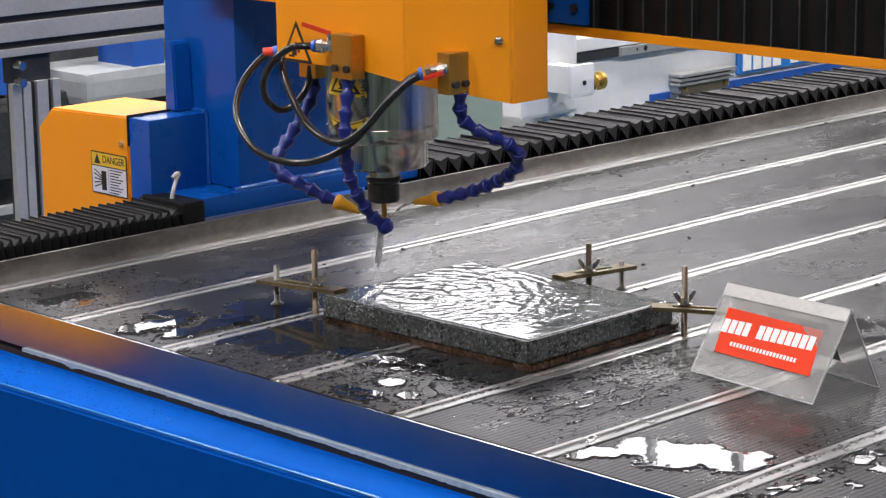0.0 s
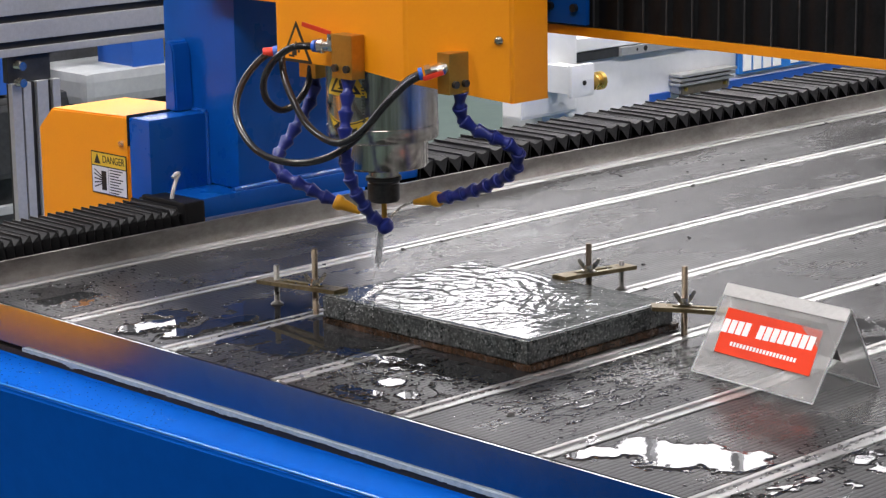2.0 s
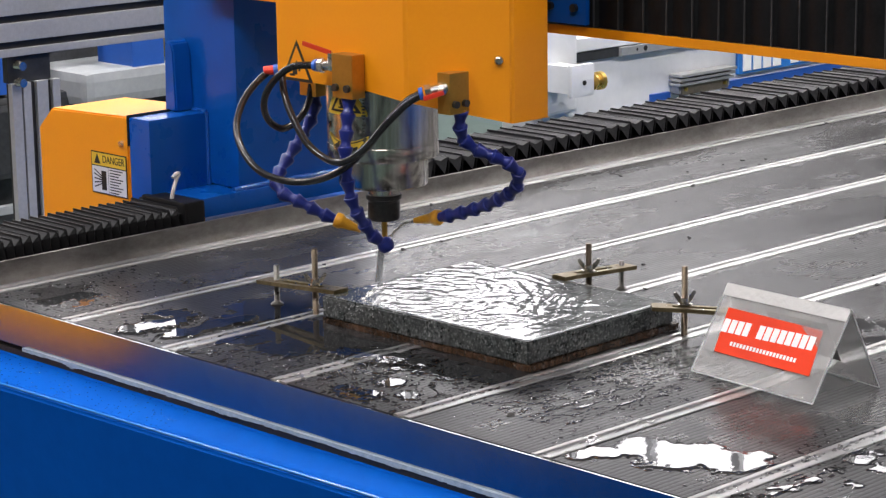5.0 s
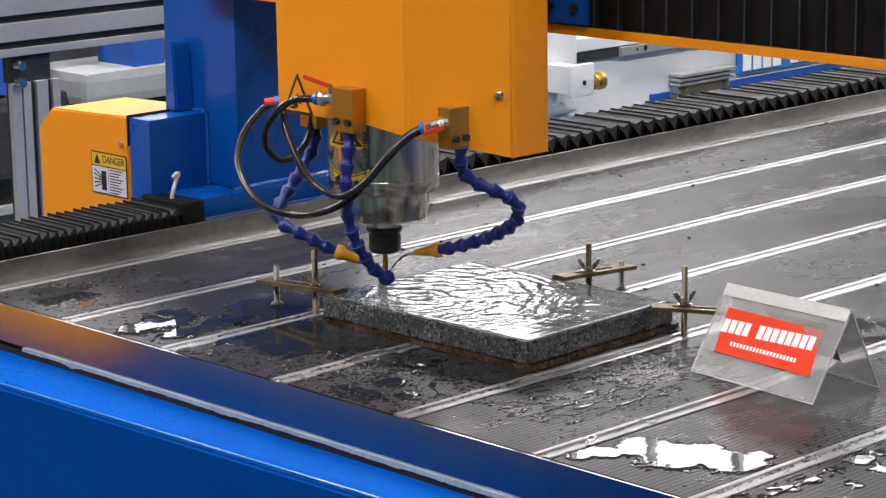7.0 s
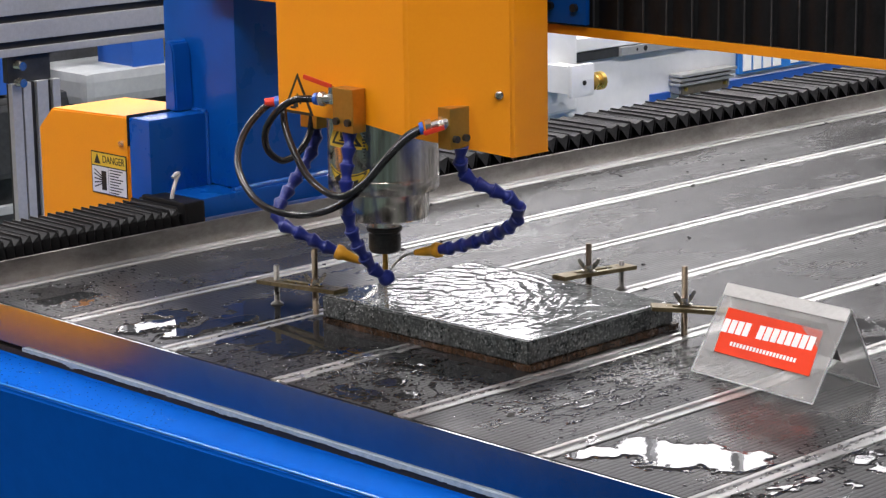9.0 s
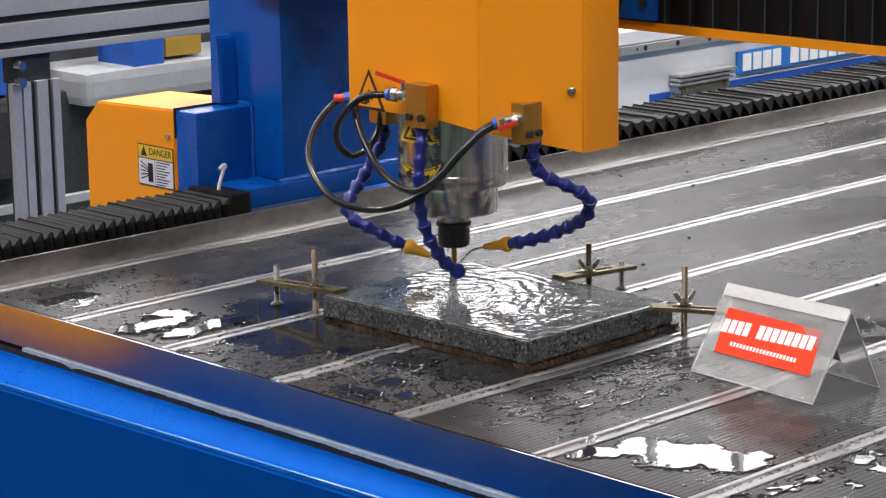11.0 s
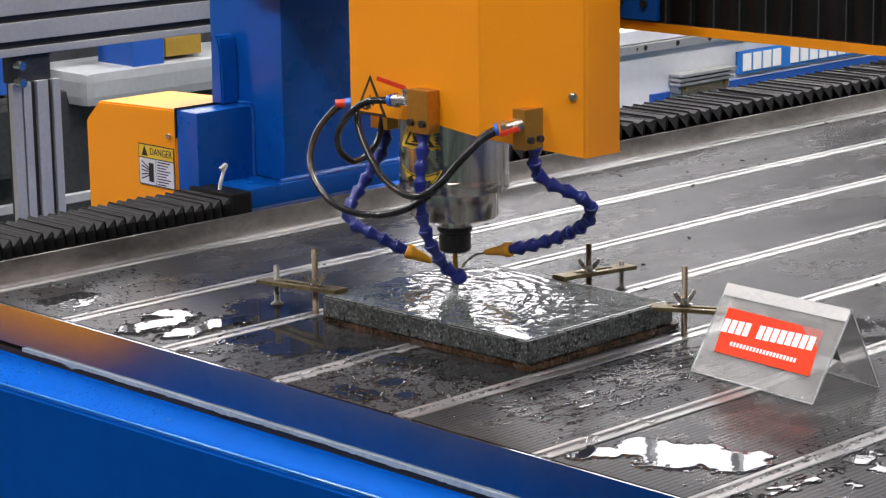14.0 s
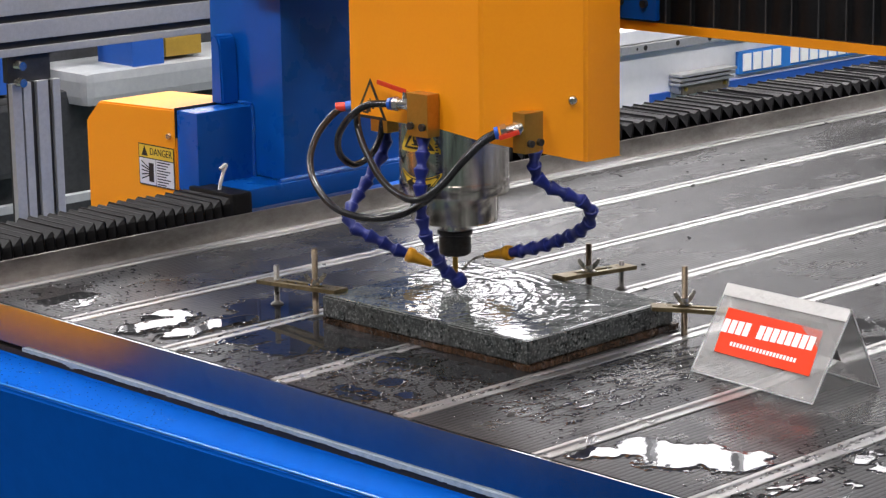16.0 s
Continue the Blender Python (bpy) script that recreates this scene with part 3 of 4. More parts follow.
for i in range(1, 58):
    y = 0.36 - PANEL * i + 0.006 * noise.noise((i * 2.3, 5, 0))
    part("seam", B(0.5512, 0.5535, y - 0.0009, y + 0.0009, 0.4215, 0.98), "seam", bellows)

# ---- the spindle head ----
AX, AY = 0.361, -0.299
head = thing("spindle_head", (AX, AY, 0.05), "orange milling head with steel spindle and blue coolant hoses", "milling head")
out = [(0.261, -0.19, 0.3026), (0.261, -0.38, 0.3026), (0.261, -0.4658, 0.294), (0.3663, -0.5679, 0.2625), (0.441, -0.5679, 0.2625), (0.441, -0.19, 0.3026)]
inn = [(0.264, -0.193), (0.264, -0.379), (0.264, -0.4646), (0.3675, -0.5649), (0.438, -0.5649), (0.438, -0.193)]
bm = bmesh.new()
TOP = 1.0
vo = [(bm.verts.new((x, y, z)), bm.verts.new((x, y, TOP))) for x, y, z in out]
vi = [(bm.verts.new((a, b, z)), bm.verts.new((a, b, TOP))) for (a, b), (x, y, z) in zip(inn, out)]
for i in range(6):
    j = (i + 1) % 6
    bm.faces.new((vo[i][0], vo[j][0], vo[j][1], vo[i][1]))
    bm.faces.new((vi[j][0], vi[i][0], vi[i][1], vi[j][1]))
    bm.faces.new((vo[i][0], vi[i][0], vi[j][0], vo[j][0]))
    bm.faces.new((vo[i][1], vo[j][1], vi[j][1], vi[i][1]))
corner = [e for e in bm.edges if abs(e.verts[0].co.z - e.verts[1].co.z) > 0.5]
bmesh.ops.bevel(bm, geom=corner, offset=0.004, segments=3, affect="EDGES")
headcover = part("head_cover", bm, "orange", head, "bent orange sheet-metal cover", smooth=True)
part("mount_block", B(0.28, 0.43, -0.45, -0.21, 0.34, 0.9), "dark", head)
D = Vector((0.718, -0.696, 0))
N = Vector((-0.696, -0.718, 0))
P2 = Vector((0.261, -0.4658, 0))


def on_face(s, z, out_by=0.0):
    return P2 + D * s + N * out_by + Vector((0, 0, z))


part("screw", lathe(bmesh.new(), [(0.0068, -0.001), (0.0068, 0.001), (0.0058, 0.0035), (0.0035, 0.0050), (0.0022, 0.0050), (0.0020, 0.0030)], Matrix.Translation(on_face(0.128, 0.3505)) @ N.to_track_quat("Z", "Y").to_matrix().to_4x4(), 20), "nickel", headcover, smooth=True)
carriage = thing("beam_carriage", (0.55, -0.42, 0.5), "blue steel carriage plate sliding on the cross beam", "carriage")
part("carriage_plate", B(0.5405, 0.5485, -0.546, -0.30, 0.428, 0.9, bevel=0.002), "blue", carriage, "blue carriage plate")
part("carriage_link", B(0.445, 0.5402, -0.43, -0.24, 0.46, 0.9), "dark", carriage)
for y, z in ((-0.478, 0.452), (-0.525, 0.452), (-0.525, 0.52)):
    part("cap_screw", C((0.5410, y, z), (0.5340, y, z), 0.0060, None, 12), "black_oxide", carriage)

SY = AY - 0.0095
AXIS = Matrix.Translation((AX, SY, 0))
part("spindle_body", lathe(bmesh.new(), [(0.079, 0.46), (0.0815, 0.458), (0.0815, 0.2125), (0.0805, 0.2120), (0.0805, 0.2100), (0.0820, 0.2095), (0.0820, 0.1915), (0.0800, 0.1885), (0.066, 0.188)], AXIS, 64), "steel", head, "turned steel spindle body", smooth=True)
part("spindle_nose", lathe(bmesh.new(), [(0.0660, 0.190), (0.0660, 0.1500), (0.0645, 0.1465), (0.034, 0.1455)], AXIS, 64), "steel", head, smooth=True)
part("spindle_collar", lathe(bmesh.new(), [(0.026, 0.1460), (0.026, 0.1405), (0.0225, 0.1400), (0.0225, 0.128), (0.019, 0.127)], AXIS, 48), "steel", head, smooth=True)
part("collet_nut", lathe(bmesh.new(), [(0.018, 0.1310), (0.0250, 0.1305), (0.0265, 0.1290), (0.0265, 0.1245), (0.0230, 0.1235), (0.0230, 0.1210), (0.0240, 0.1200), (0.0240, 0.0965), (0.0215, 0.0925), (0.010, 0.0920)], AXIS, 48), "black_oxide", head, "black collet nut", smooth=True)
part("cutter", lathe(bmesh.new(), [(0.004, 0.090), (0.004, 0.062), (0.003, 0.060), (0.003, 0.050), (0.001, 0.047)], AXIS, 16), "gold_block", head, "brass-coloured cutter")

# coolant blocks and valves
bl = part("coolant_block", B(0.236, 0.2605, -0.383, -0.341, 0.292, 0.354, bevel=0.0012), "gold_block", head, "gold anodised coolant block")
for y in (-0.350, -0.374):
    part("cap_screw", C((0.237, y, 0.307), (0.231, y, 0.307), 0.0055, None, 12), "black_oxide", bl)
K = on_face(0.060, 0, 0.030)
br = part("coolant_block", B(K.x, K.x + 0.037, K.y, K.y + 0.024, 0.280, 0.337, bevel=0.0012), "gold_block", head, "gold anodised coolant block")
for a in (0.009, 0.028):
    part("cap_screw", C((K.x + a, K.y + 0.001, 0.294), (K.x + a, K.y - 0.006, 0.294), 0.0052, None, 12), "black_oxide", br)


def ball_valve(p, q, lever):
    """A nickel valve from the push-in ring at p to the block at q, with a red lever."""
    p, q = Vector(p), Vector(q)
    d = (q - p).normalized()
    v = part("ball_valve", C(p.lerp(q, 0.25), q, 0.0075, 0.0085, 16), "nickel", head, "nickel ball valve", smooth=True)
    part("hex_nut", C(p.lerp(q, 0.22), p.lerp(q, 0.42), 0.0105, None, 6), "nickel", v)
    part("collar", C(p.lerp(q, 0.7), p.lerp(q, 0.85), 0.0100, None, 8), "nickel", v)
    part("push_ring", C(p, p.lerp(q, 0.14), 0.0085, 0.0092, 16), "sky_plastic", v, "blue push-in ring")
    a, b = (Vector(k) for k in lever)
    turn = facing((a + b) / 2, b - a, (0, 0, 1))
    h = (b - a).length / 2
    part("lever", B(-h, h, -0.0034, 0.0034, -0.0018, 0.0018, bevel=0.0015, m=turn), "red", v, "red valve lever", smooth=True)
    part("stem", C(p.lerp(q, 0.62), Vector(lever[1]), 0.004, None, 10), "nickel", v)


ball_valve((0.239, -0.300, 0.333), (0.250, -0.341, 0.336), ((0.243, -0.272, 0.362), (0.244, -0.330, 0.353)))
ball_valve(on_face(0.018, 0.3085, 0.020), on_face(0.058, 0.317, 0.020), (on_face(0.024, 0.304, 0.034), on_face(0.052, 0.313, 0.036)))


# jointed hoses
def segment_mesh():
    bm = lathe(bmesh.new(), [(0.0060, 0.0), (0.0103, 0.0004), (0.0110, 0.0014), (0.0107, 0.0036), (0.0086, 0.0110), (0.0071, 0.0158), (0.0068, 0.0180), (0.0078, 0.0215), (0.0090, 0.0246), (0.007, 0.027)], Matrix(), 18)
    bmesh.ops.recalc_face_normals(bm, faces=bm.faces)
    for f in bm.faces:
        f.smooth = True
    me = bpy.data.meshes.new("segment")
    bm.to_mesh(me)
    bm.free()
    me.materials.append(M["hose"])
    return me


SEG = segment_mesh()


def joint_hose(points, label):
    length = sum((Vector(b) - Vector(a)).length for a, b in zip(points, points[1:]))
    n = max(4, round(length / 0.0240))
    hose = part("coolant_hose", tube(points, 0.0045, 40, 8), "hose", head, label, smooth=True)
    pts = spline(points, n + 1)
    o = ORIGIN[hose.name]
    for a, b in zip(pts, pts[1:]):
        ob = new("segment", SEG)
        ob.parent = hose
        ob.matrix_basis = Matrix.Translation(a - o) @ (b - a).to_track_quat("Z", "Y").to_matrix().to_4x4()
    return hose


def nozzle(hose, p, q, pipe):
    p, q = Vector(p), Vector(q)
    part("nozzle", lathe(bmesh.new(), [(0.006, -0.005), (0.0104, -0.004), (0.0116, -0.001), (0.0116, 0.004), (0.0104, 0.0072), (0.0088, 0.0095), (0.0076, 0.018), (0.0040, (q - p).length)], Matrix.Translation(p) @ (q - p).to_track_quat("Z", "Y").to_matrix().to_4x4(), 20), "nozzle", hose, "orange plastic nozzle", smooth=True)
    if pipe:
        part("needle", tube(pipe, 0.0018, 16, 8), "nickel", hose, "thin steel needle pipe", smooth=True)


hr = joint_hose([(0.311, -0.522, 0.283), (0.316, -0.515, 0.254), (0.330, -0.513, 0.233), (0.344, -0.531, 0.221), (0.361, -0.550, 0.211), (0.380, -0.558, 0.198),
                 (0.390, -0.559, 0.182), (0.394, -0.540, 0.160), (0.395, -0.505, 0.141), (0.392, -0.465, 0.124), (0.385, -0.426, 0.111), (0.380, -0.402, 0.105)], "jointed violet-blue coolant hose")
nozzle(hr, (0.380, -0.402, 0.105), (0.376, -0.358, 0.095), [(0.376, -0.358, 0.095), (0.372, -0.341, 0.089), (0.367, -0.326, 0.077), (0.365, -0.319, 0.068)])
hc = joint_hose([(0.250, -0.360, 0.292), (0.241, -0.367, 0.267), (0.233, -0.370, 0.232), (0.228, -0.374, 0.201), (0.229, -0.378, 0.169), (0.237, -0.380, 0.140),
                 (0.253, -0.383, 0.113), (0.269, -0.384, 0.092), (0.282, -0.393, 0.080)], "jointed violet-blue coolant hose")
hl = joint_hose([(0.354, -0.171, 0.275), (0.348, -0.172, 0.239), (0.330, -0.170, 0.213), (0.310, -0.166, 0.186), (0.289, -0.166, 0.165), (0.272, -0.169, 0.149),
                 (0.265, -0.181, 0.134), (0.271, -0.197, 0.125), (0.283, -0.219, 0.115), (0.300, -0.240, 0.100), (0.315, -0.257, 0.091)], "jointed violet-blue coolant hose")
nozzle(hl, (0.315, -0.257, 0.091), (0.337, -0.283, 0.076), [(0.337, -0.283, 0.076), (0.345, -0.293, 0.068), (0.351, -0.302, 0.059)])
part("hose_end", lathe(bmesh.new(), [(0.006, -0.009), (0.0112, -0.005), (0.0125, 0.001), (0.0115, 0.007), (0.0088, 0.010), (0.0060, 0.008)], Matrix.Translation((0.283, -0.394, 0.080)) @ Vector((0.35, -0.25, -0.9)).to_track_quat("Z", "Y").to_matrix().to_4x4(), 22), "hose", hc, smooth=True)
part("hose_tail", C((0.2495, -0.360, 0.293), (0.247, -0.363, 0.281), 0.0085, 0.007, 16), "nozzle", hc)
part("hose_tail", C((0.311, -0.522, 0.285), (0.312, -0.520, 0.272), 0.0085, 0.007, 16), "nozzle", hr)
part("rear_block", B(0.335, 0.375, -0.192, -0.155, 0.265, 0.325, bevel=0.0012), "gold_block", head, "gold anodised coolant block")
# black air and water lines
for pts in ([(0.305, -0.139, 0.304), (0.291, -0.127, 0.297), (0.253, -0.128, 0.269), (0.219, -0.147, 0.236), (0.199, -0.181, 0.205), (0.188, -0.235, 0.179), (0.197, -0.290, 0.170),
             (0.208, -0.341, 0.178), (0.214, -0.389, 0.200), (0.216, -0.432, 0.233), (0.237, -0.456, 0.272), (0.252, -0.478, 0.299), on_face(0.020, 0.309, 0.020)],
            [(0.239, -0.298, 0.333), (0.220, -0.276, 0.331), (0.213, -0.246, 0.312), (0.222, -0.209, 0.279), (0.245, -0.185, 0.245), (0.277, -0.179, 0.224), (0.309, -0.179, 0.232),
             (0.331, -0.179, 0.256), (0.339, -0.178, 0.283)],
            [(0.233, -0.236, 0.317), (0.224, -0.251, 0.289), (0.214, -0.277, 0.263), (0.203, -0.320, 0.230), (0.197, -0.370, 0.212), (0.202, -0.403, 0.212), (0.212, -0.434, 0.233),
             (0.228, -0.457, 0.265), (0.249, -0.478, 0.294), on_face(0.020, 0.307, 0.022)]):
    part("black_tube", tube(pts, 0.0052, 80, 12), "black_rubber", head, "glossy black plastic tube", smooth=True)
fit = part("push_fitting", C((0.292, -0.125, 0.303), (0.308, -0.142, 0.305), 0.007, None, 14), "red", head, "red push-in fitting")
part("push_ring", C((0.302, -0.136, 0.304), (0.309, -0.143, 0.305), 0.0085, None, 14), "sky_plastic", fit)

# ---- workpiece, board, clamps ----
SL = pose(0.409, -0.4905, 0, 0, 0, 1.3)
rim = []
for (ax, ay), (bx, by) in (((-0.155, -0.207), (0.162, -0.207)), ((0.162, -0.207), (0.162, 0.203)), ((0.162, 0.203), (-0.155, 0.203)), ((-0.155, 0.203), (-0.155, -0.207))):
    for k in range(110):
        u, v = ax + (bx - ax) * k / 110, ay + (by - ay) * k / 110
        s = 1 + 0.009 * noise.noise((u * 45, v * 45, 3)) + 0.010 * noise.noise((u * 190, v * 190, 8))
        rim.append((u * s, v * s))
whole("plywood_board", prism(bmesh.new(), rim, 0.0016, 0.0098, SL), "board", "thin wet brown plywood sheet under the stone", "board")
bm = B(-0.154, 0.154, -0.203, 0.203, 0.0100, 0.042, m=SL)
bmesh.ops.bevel(bm, geom=list(bm.edges), offset=0.0022, segments=2, affect="EDGES")
whole("granite_slab", bm, "granite", "dark speckled granite slab, wet, lying on a brown board", "stone slab", smooth=True)


def thread(bm, x, y, z0, z1, r, pitch=0.0015):
    n = int((z1 - z0) / pitch)
    prof = []
    for i in range(n):
        prof += [(r, z0 + i * pitch), (r * 0.88, z0 + (i + 0.5) * pitch)]
    return lathe(bm, prof + [(r * 0.8, z1)], Matrix.Translation((x, y, 0)), 12)


def wing_nut(bm, x, y, z, turn):
    m = pose(x, y, z, 0, 0, turn) @ Matrix.Scale(0.85, 4)
    lathe(bm, [(0.0085, 0.0), (0.009, 0.002), (0.0068, 0.010), (0.0055, 0.0105)], m, 16)
    for s in (-1, 1):
        prism(bm, [(s * 0.005, 0.001), (s * 0.012, 0.004), (s * 0.020, 0.016), (s * 0.0195, 0.0205), (s * 0.015, 0.0215), (s * 0.0115, 0.016), (s * 0.005, 0.009)], -0.0013, 0.0013,
              m @ Matrix(((1, 0, 0, 0), (0, 0, 1, 0), (0, 1, 0, 0), (0, 0, 0, 1))))
    return bm


def clamp(tip, heel, stud, foot, height, turn):
    """A slotted strap from the stone (tip) to its heel bolt, held by a threaded stud with a wing nut."""
    tip, heel = Vector(tip), Vector(heel)
    ob = thing("hold_down_clamp", (stud[0], stud[1], 0), "slotted brass-coloured clamp strap on a threaded stud with wing nut", "clamp", "clamps round the stone")
    m = facing((tip + heel) / 2, heel - tip, Vector((0, 0, 1)).cross(heel - tip))
    h = (heel - tip).length / 2
    bm = bmesh.new()
    w, t = 0.0135, 0.0029
    for s in (-1, 1):
        box(bm, -h * 0.55, h * 0.45, min(s * 0.0052, s * w), max(s * 0.0052, s * w), -t, t, m=m)
    box(bm, -h, -h * 0.55, -w, w, -t, t, m=m)
    box(bm, h * 0.45, h, -w, w, -t, t, m=m)
    bmesh.ops.remove_doubles(bm, verts=bm.verts, dist=0.0001)
    part("strap", bm, "clamp", ob)
    st = part("stud", thread(bmesh.new(), stud[0], stud[1], -0.006, height, 0.0048), "rod", ob, "bronze-coloured threaded stud")
    zs = tip.z + (heel.z - tip.z) * (Vector((stud[0], stud[1], 0)) - Vector((tip.x, tip.y, 0))).length / (2 * h)
    part("washer", C((stud[0], stud[1], zs + t), (stud[0], stud[1], zs + t + 0.002), 0.0105, None, 18), "nickel", ob)
    part("wing_nut", wing_nut(bmesh.new(), stud[0], stud[1], zs + t + 0.002, turn), "nickel", ob, "bright zinc wing nut", smooth=True)
    hb = part("heel_bolt", thread(bmesh.new(), foot[0], foot[1], 0.002, foot[2], 0.0046), "bolt_steel", ob, "bright steel heel bolt")
    part("flange_head", lathe(bmesh.new(), [(0.0100, 0.0016), (0.0100, 0.0028), (0.0068, 0.0050), (0.0048, 0.0068)], Matrix.Translation((foot[0], foot[1], 0)), 20), "bolt_steel", hb, "flared steel bolt head", smooth=True)
    rng = random.Random(int(stud[0] * 1000))
    beads = bmesh.new()
    for k in range(26):
        u, v = rng.uniform(-0.9, 0.9) * h, rng.uniform(-0.95, 0.95) * w
        top = rng.random() < 0.75
        r = rng.uniform(0.0008, 0.0022)
        bmesh.ops.create_icosphere(beads, subdivisions=1, radius=r, matrix=m @ Matrix.Translation((u, v, t if top else -t - 0.4 * r)) @ Matrix.Diagonal((1.3, 1, 0.55 if top else 1.2, 1)))
    part("water_bead", beads, "ripple", ob, "clear water drops clinging to the strap", smooth=True).visible_shadow = False


clamp((0.278, -0.302, 0.0450), (0.2755, -0.128, 0.034), (0.2768, -0.2465), (0.278, -0.157, 0.062), 0.101, -40)
clamp((0.556, -0.477, 0.0450), (0.714, -0.480, 0.036), (0.617, -0.482), (0.6977, -0.4765, 0.047), 0.088, -50)
clamp((0.512, -0.696, 0.0450), (0.604, -0.790, 0.036), (0.5536, -0.722), (0.590, -0.775, 0.058), 0.101, -25)

# ---- table sign ----
sign = thing("table_sign", (0.465, -0.965, 0.0016), "bent clear acrylic table sign with a red label", "sign")


def sheet(a, b, c, d, thick, mat, name, parent, label=""):
    """A flat sheet through four corners, with thickness."""
    a, b, c, d = (Vector(k) for k in (a, b, c, d))
    nrm = (b - a).cross(d - a).normalized() * thick
    bm = bmesh.new()
    lo = [bm.verts.new(k) for k in (a, b, c, d)]
    hi = [bm.verts.new(k + nrm) for k in (a, b, c, d)]
    for i in range(4):
        bm.faces.new((lo[i], lo[(i + 1) % 4], hi[(i + 1) % 4], hi[i]))
    bm.faces.new(lo[::-1]), bm.faces.new(hi)
    return part(name, bm, mat, parent, label)


FL, FR = Vector((0.4123, -0.8525, 0.002)), Vector((0.3935, -1.0667, 0.002))
TL, TR = Vector((0.4825, -0.8560, 0.107)), Vector((0.4576, -1.0764, 0.1115))
BL_, BR_ = Vector((0.548, -0.866, 0.002)), Vector((0.516, -1.082, 0.002))
fp = sheet(FL, FR, TR, TL, -0.0022, "acrylic", "front_sheet", sign)
bp = sheet(BL_, BR_, TR + Vector((0.003, 0, 0)), TL + Vector((0.003, 0, 0)), 0.0022, "acrylic", "back_sheet", sign)

for own, ends in ((fp, ((FL, FR), (FL, TL), (FR, TR))), (bp, ((BL_, BR_), (BR_, TR + Vector((0.003, 0, 0)))))):
    for p, q in ends:
        part("cut_edge", C(p, q, 0.0011, None, 6), "frosted_edge", own, "whitish frosted cut edge")


def on_sign(u, v, lift):
    nrm = (FR - FL).cross(TL - FL).normalized()
    if nrm.x > 0:
        nrm = -nrm
    return FL + (FR - FL) * u + (TL - FL) * v + nrm * lift


def sign_patch(u0, u1, v0, v1, lift, mat, name, parent, label="", skew=0.0):
    return sheet(on_sign(u0, v0, lift), on_sign(u1, v0, lift), on_sign(u1 + skew, v1, lift), on_sign(u0 + skew, v1, lift), 0.0003, mat, name, parent, label)


red = sign_patch(0.125, 0.905, 0.262, 0.762, 0.0028, "red_print", "red_label", sign, "bright red printed label", -0.03)
for i in range(13):
    if i != 4:
        u = 0.112 + 0.0575 * i
        sign_patch(u, u + 0.046, 0.490 + 0.003 * i, 0.640 + 0.003 * i, 0.0033, "white_print", "printed_bar", red)
for i in range(20):
    u = 0.225 + 0.0275 * i
    sign_patch(u, u + 0.018, 0.362, 0.408, 0.0033, "white_print", "printed_bar", red)
sheet(TL + Vector((-0.001, 0, 0.0035)), TR + Vector((-0.001, 0, 0.0035)), TR + Vector((-0.0095, 0, -0.0105)), TL + Vector((-0.0095, 0, -0.0105)), 0.0006, "tape", "tape_strip", sign, "whitish clear tape along the ridge")
sheet(TL + Vector((0.002, 0, 0.0035)), TR + Vector((0.002, 0, 0.0035)), TR + Vector((0.0095, 0, -0.0105)), TL + Vector((0.0095, 0, -0.0105)), -0.0006, "tape", "tape_strip", sign)

# ---- machines behind ----
white = thing("white_machine", (3.6, 1.9, FLOOR), "white machine bed with blue stripes and a brass knob", "machine")
part("body", B(2.72, 6.2, 1.6, 1.69, -0.36, -0.040, bevel=0.004), "white_paint", white)
part("end_column", B(2.612, 2.838, 1.575, 1.65, -0.200, 0.6, bevel=0.01), "white_paint", white)
part("upper_ledge", B(2.842, 6.2, 1.590, 1.75, -0.038, 0.000, bevel=0.003), "white_paint", white)
part("top_deck", B(2.842, 6.2, 1.75, 2.4, -0.038, 0.035, bevel=0.004), "white_paint", white)
for x in (3.4, 5.9):
    for y in (1.66, 2.3):
        part("leg", B(x - 0.06, x + 0.06, y - 0.06, y + 0.06, FLOOR, -0.36 if y < 2 else -0.038, bevel=0.005), "white_paint", white)
rail = part("linear_rail", B(3.03, 6.2, 1.580, 1.600, -0.066, -0.0405, bevel=0.002), "alu_matt", white, "grey linear rail with screw holes")
# dark plate paints the shadow in the gap left of the rail
part("rail_shadow_gap", B(2.842, 3.03, 1.592, 1.599, -0.067, -0.041), "dark", white)
for x, r in ((3.096, 0.004), (3.132, 0.008), (3.275, 0.008), (3.42, 0.008), (3.56, 0.008)):
    part("screw_hole", C((x, 1.579, -0.052), (x, 1.584, -0.052), r, None, 12), "ink", rail)
bracket = part("bracket", B(2.690, 2.782, 1.46, 1.478, -0.136, -0.046, bevel=0.007), "white_paint", white, smooth=True)
part("bracket_arm", B(2.715, 2.77, 1.478, 1.6, -0.13, -0.055), "white_paint", bracket)
part("bracket_hole", C((2.740, 1.458, -0.097), (2.740, 1.466, -0.097), 0.007, None, 12), "ink", bracket)
part("knob", lathe(bmesh.new(), [(0.012, 0), (0.023, 0.004), (0.023, 0.011), (0.014, 0.015), (0.014, 0.020), (0.025, 0.025), (0.026, 0.038), (0.018, 0.044)],
     Matrix.Translation((2.785, 1.475, -0.101)) @ pose(0, 0, 0, 0, 90, 0), 24), "brass", bracket, "round brass knob", smooth=True)
extrusion = part("clamp_rail", B(3.268, 3.50, 1.568, 1.597, -0.200, -0.146), "alu_matt", white, "grey aluminium extrusion")
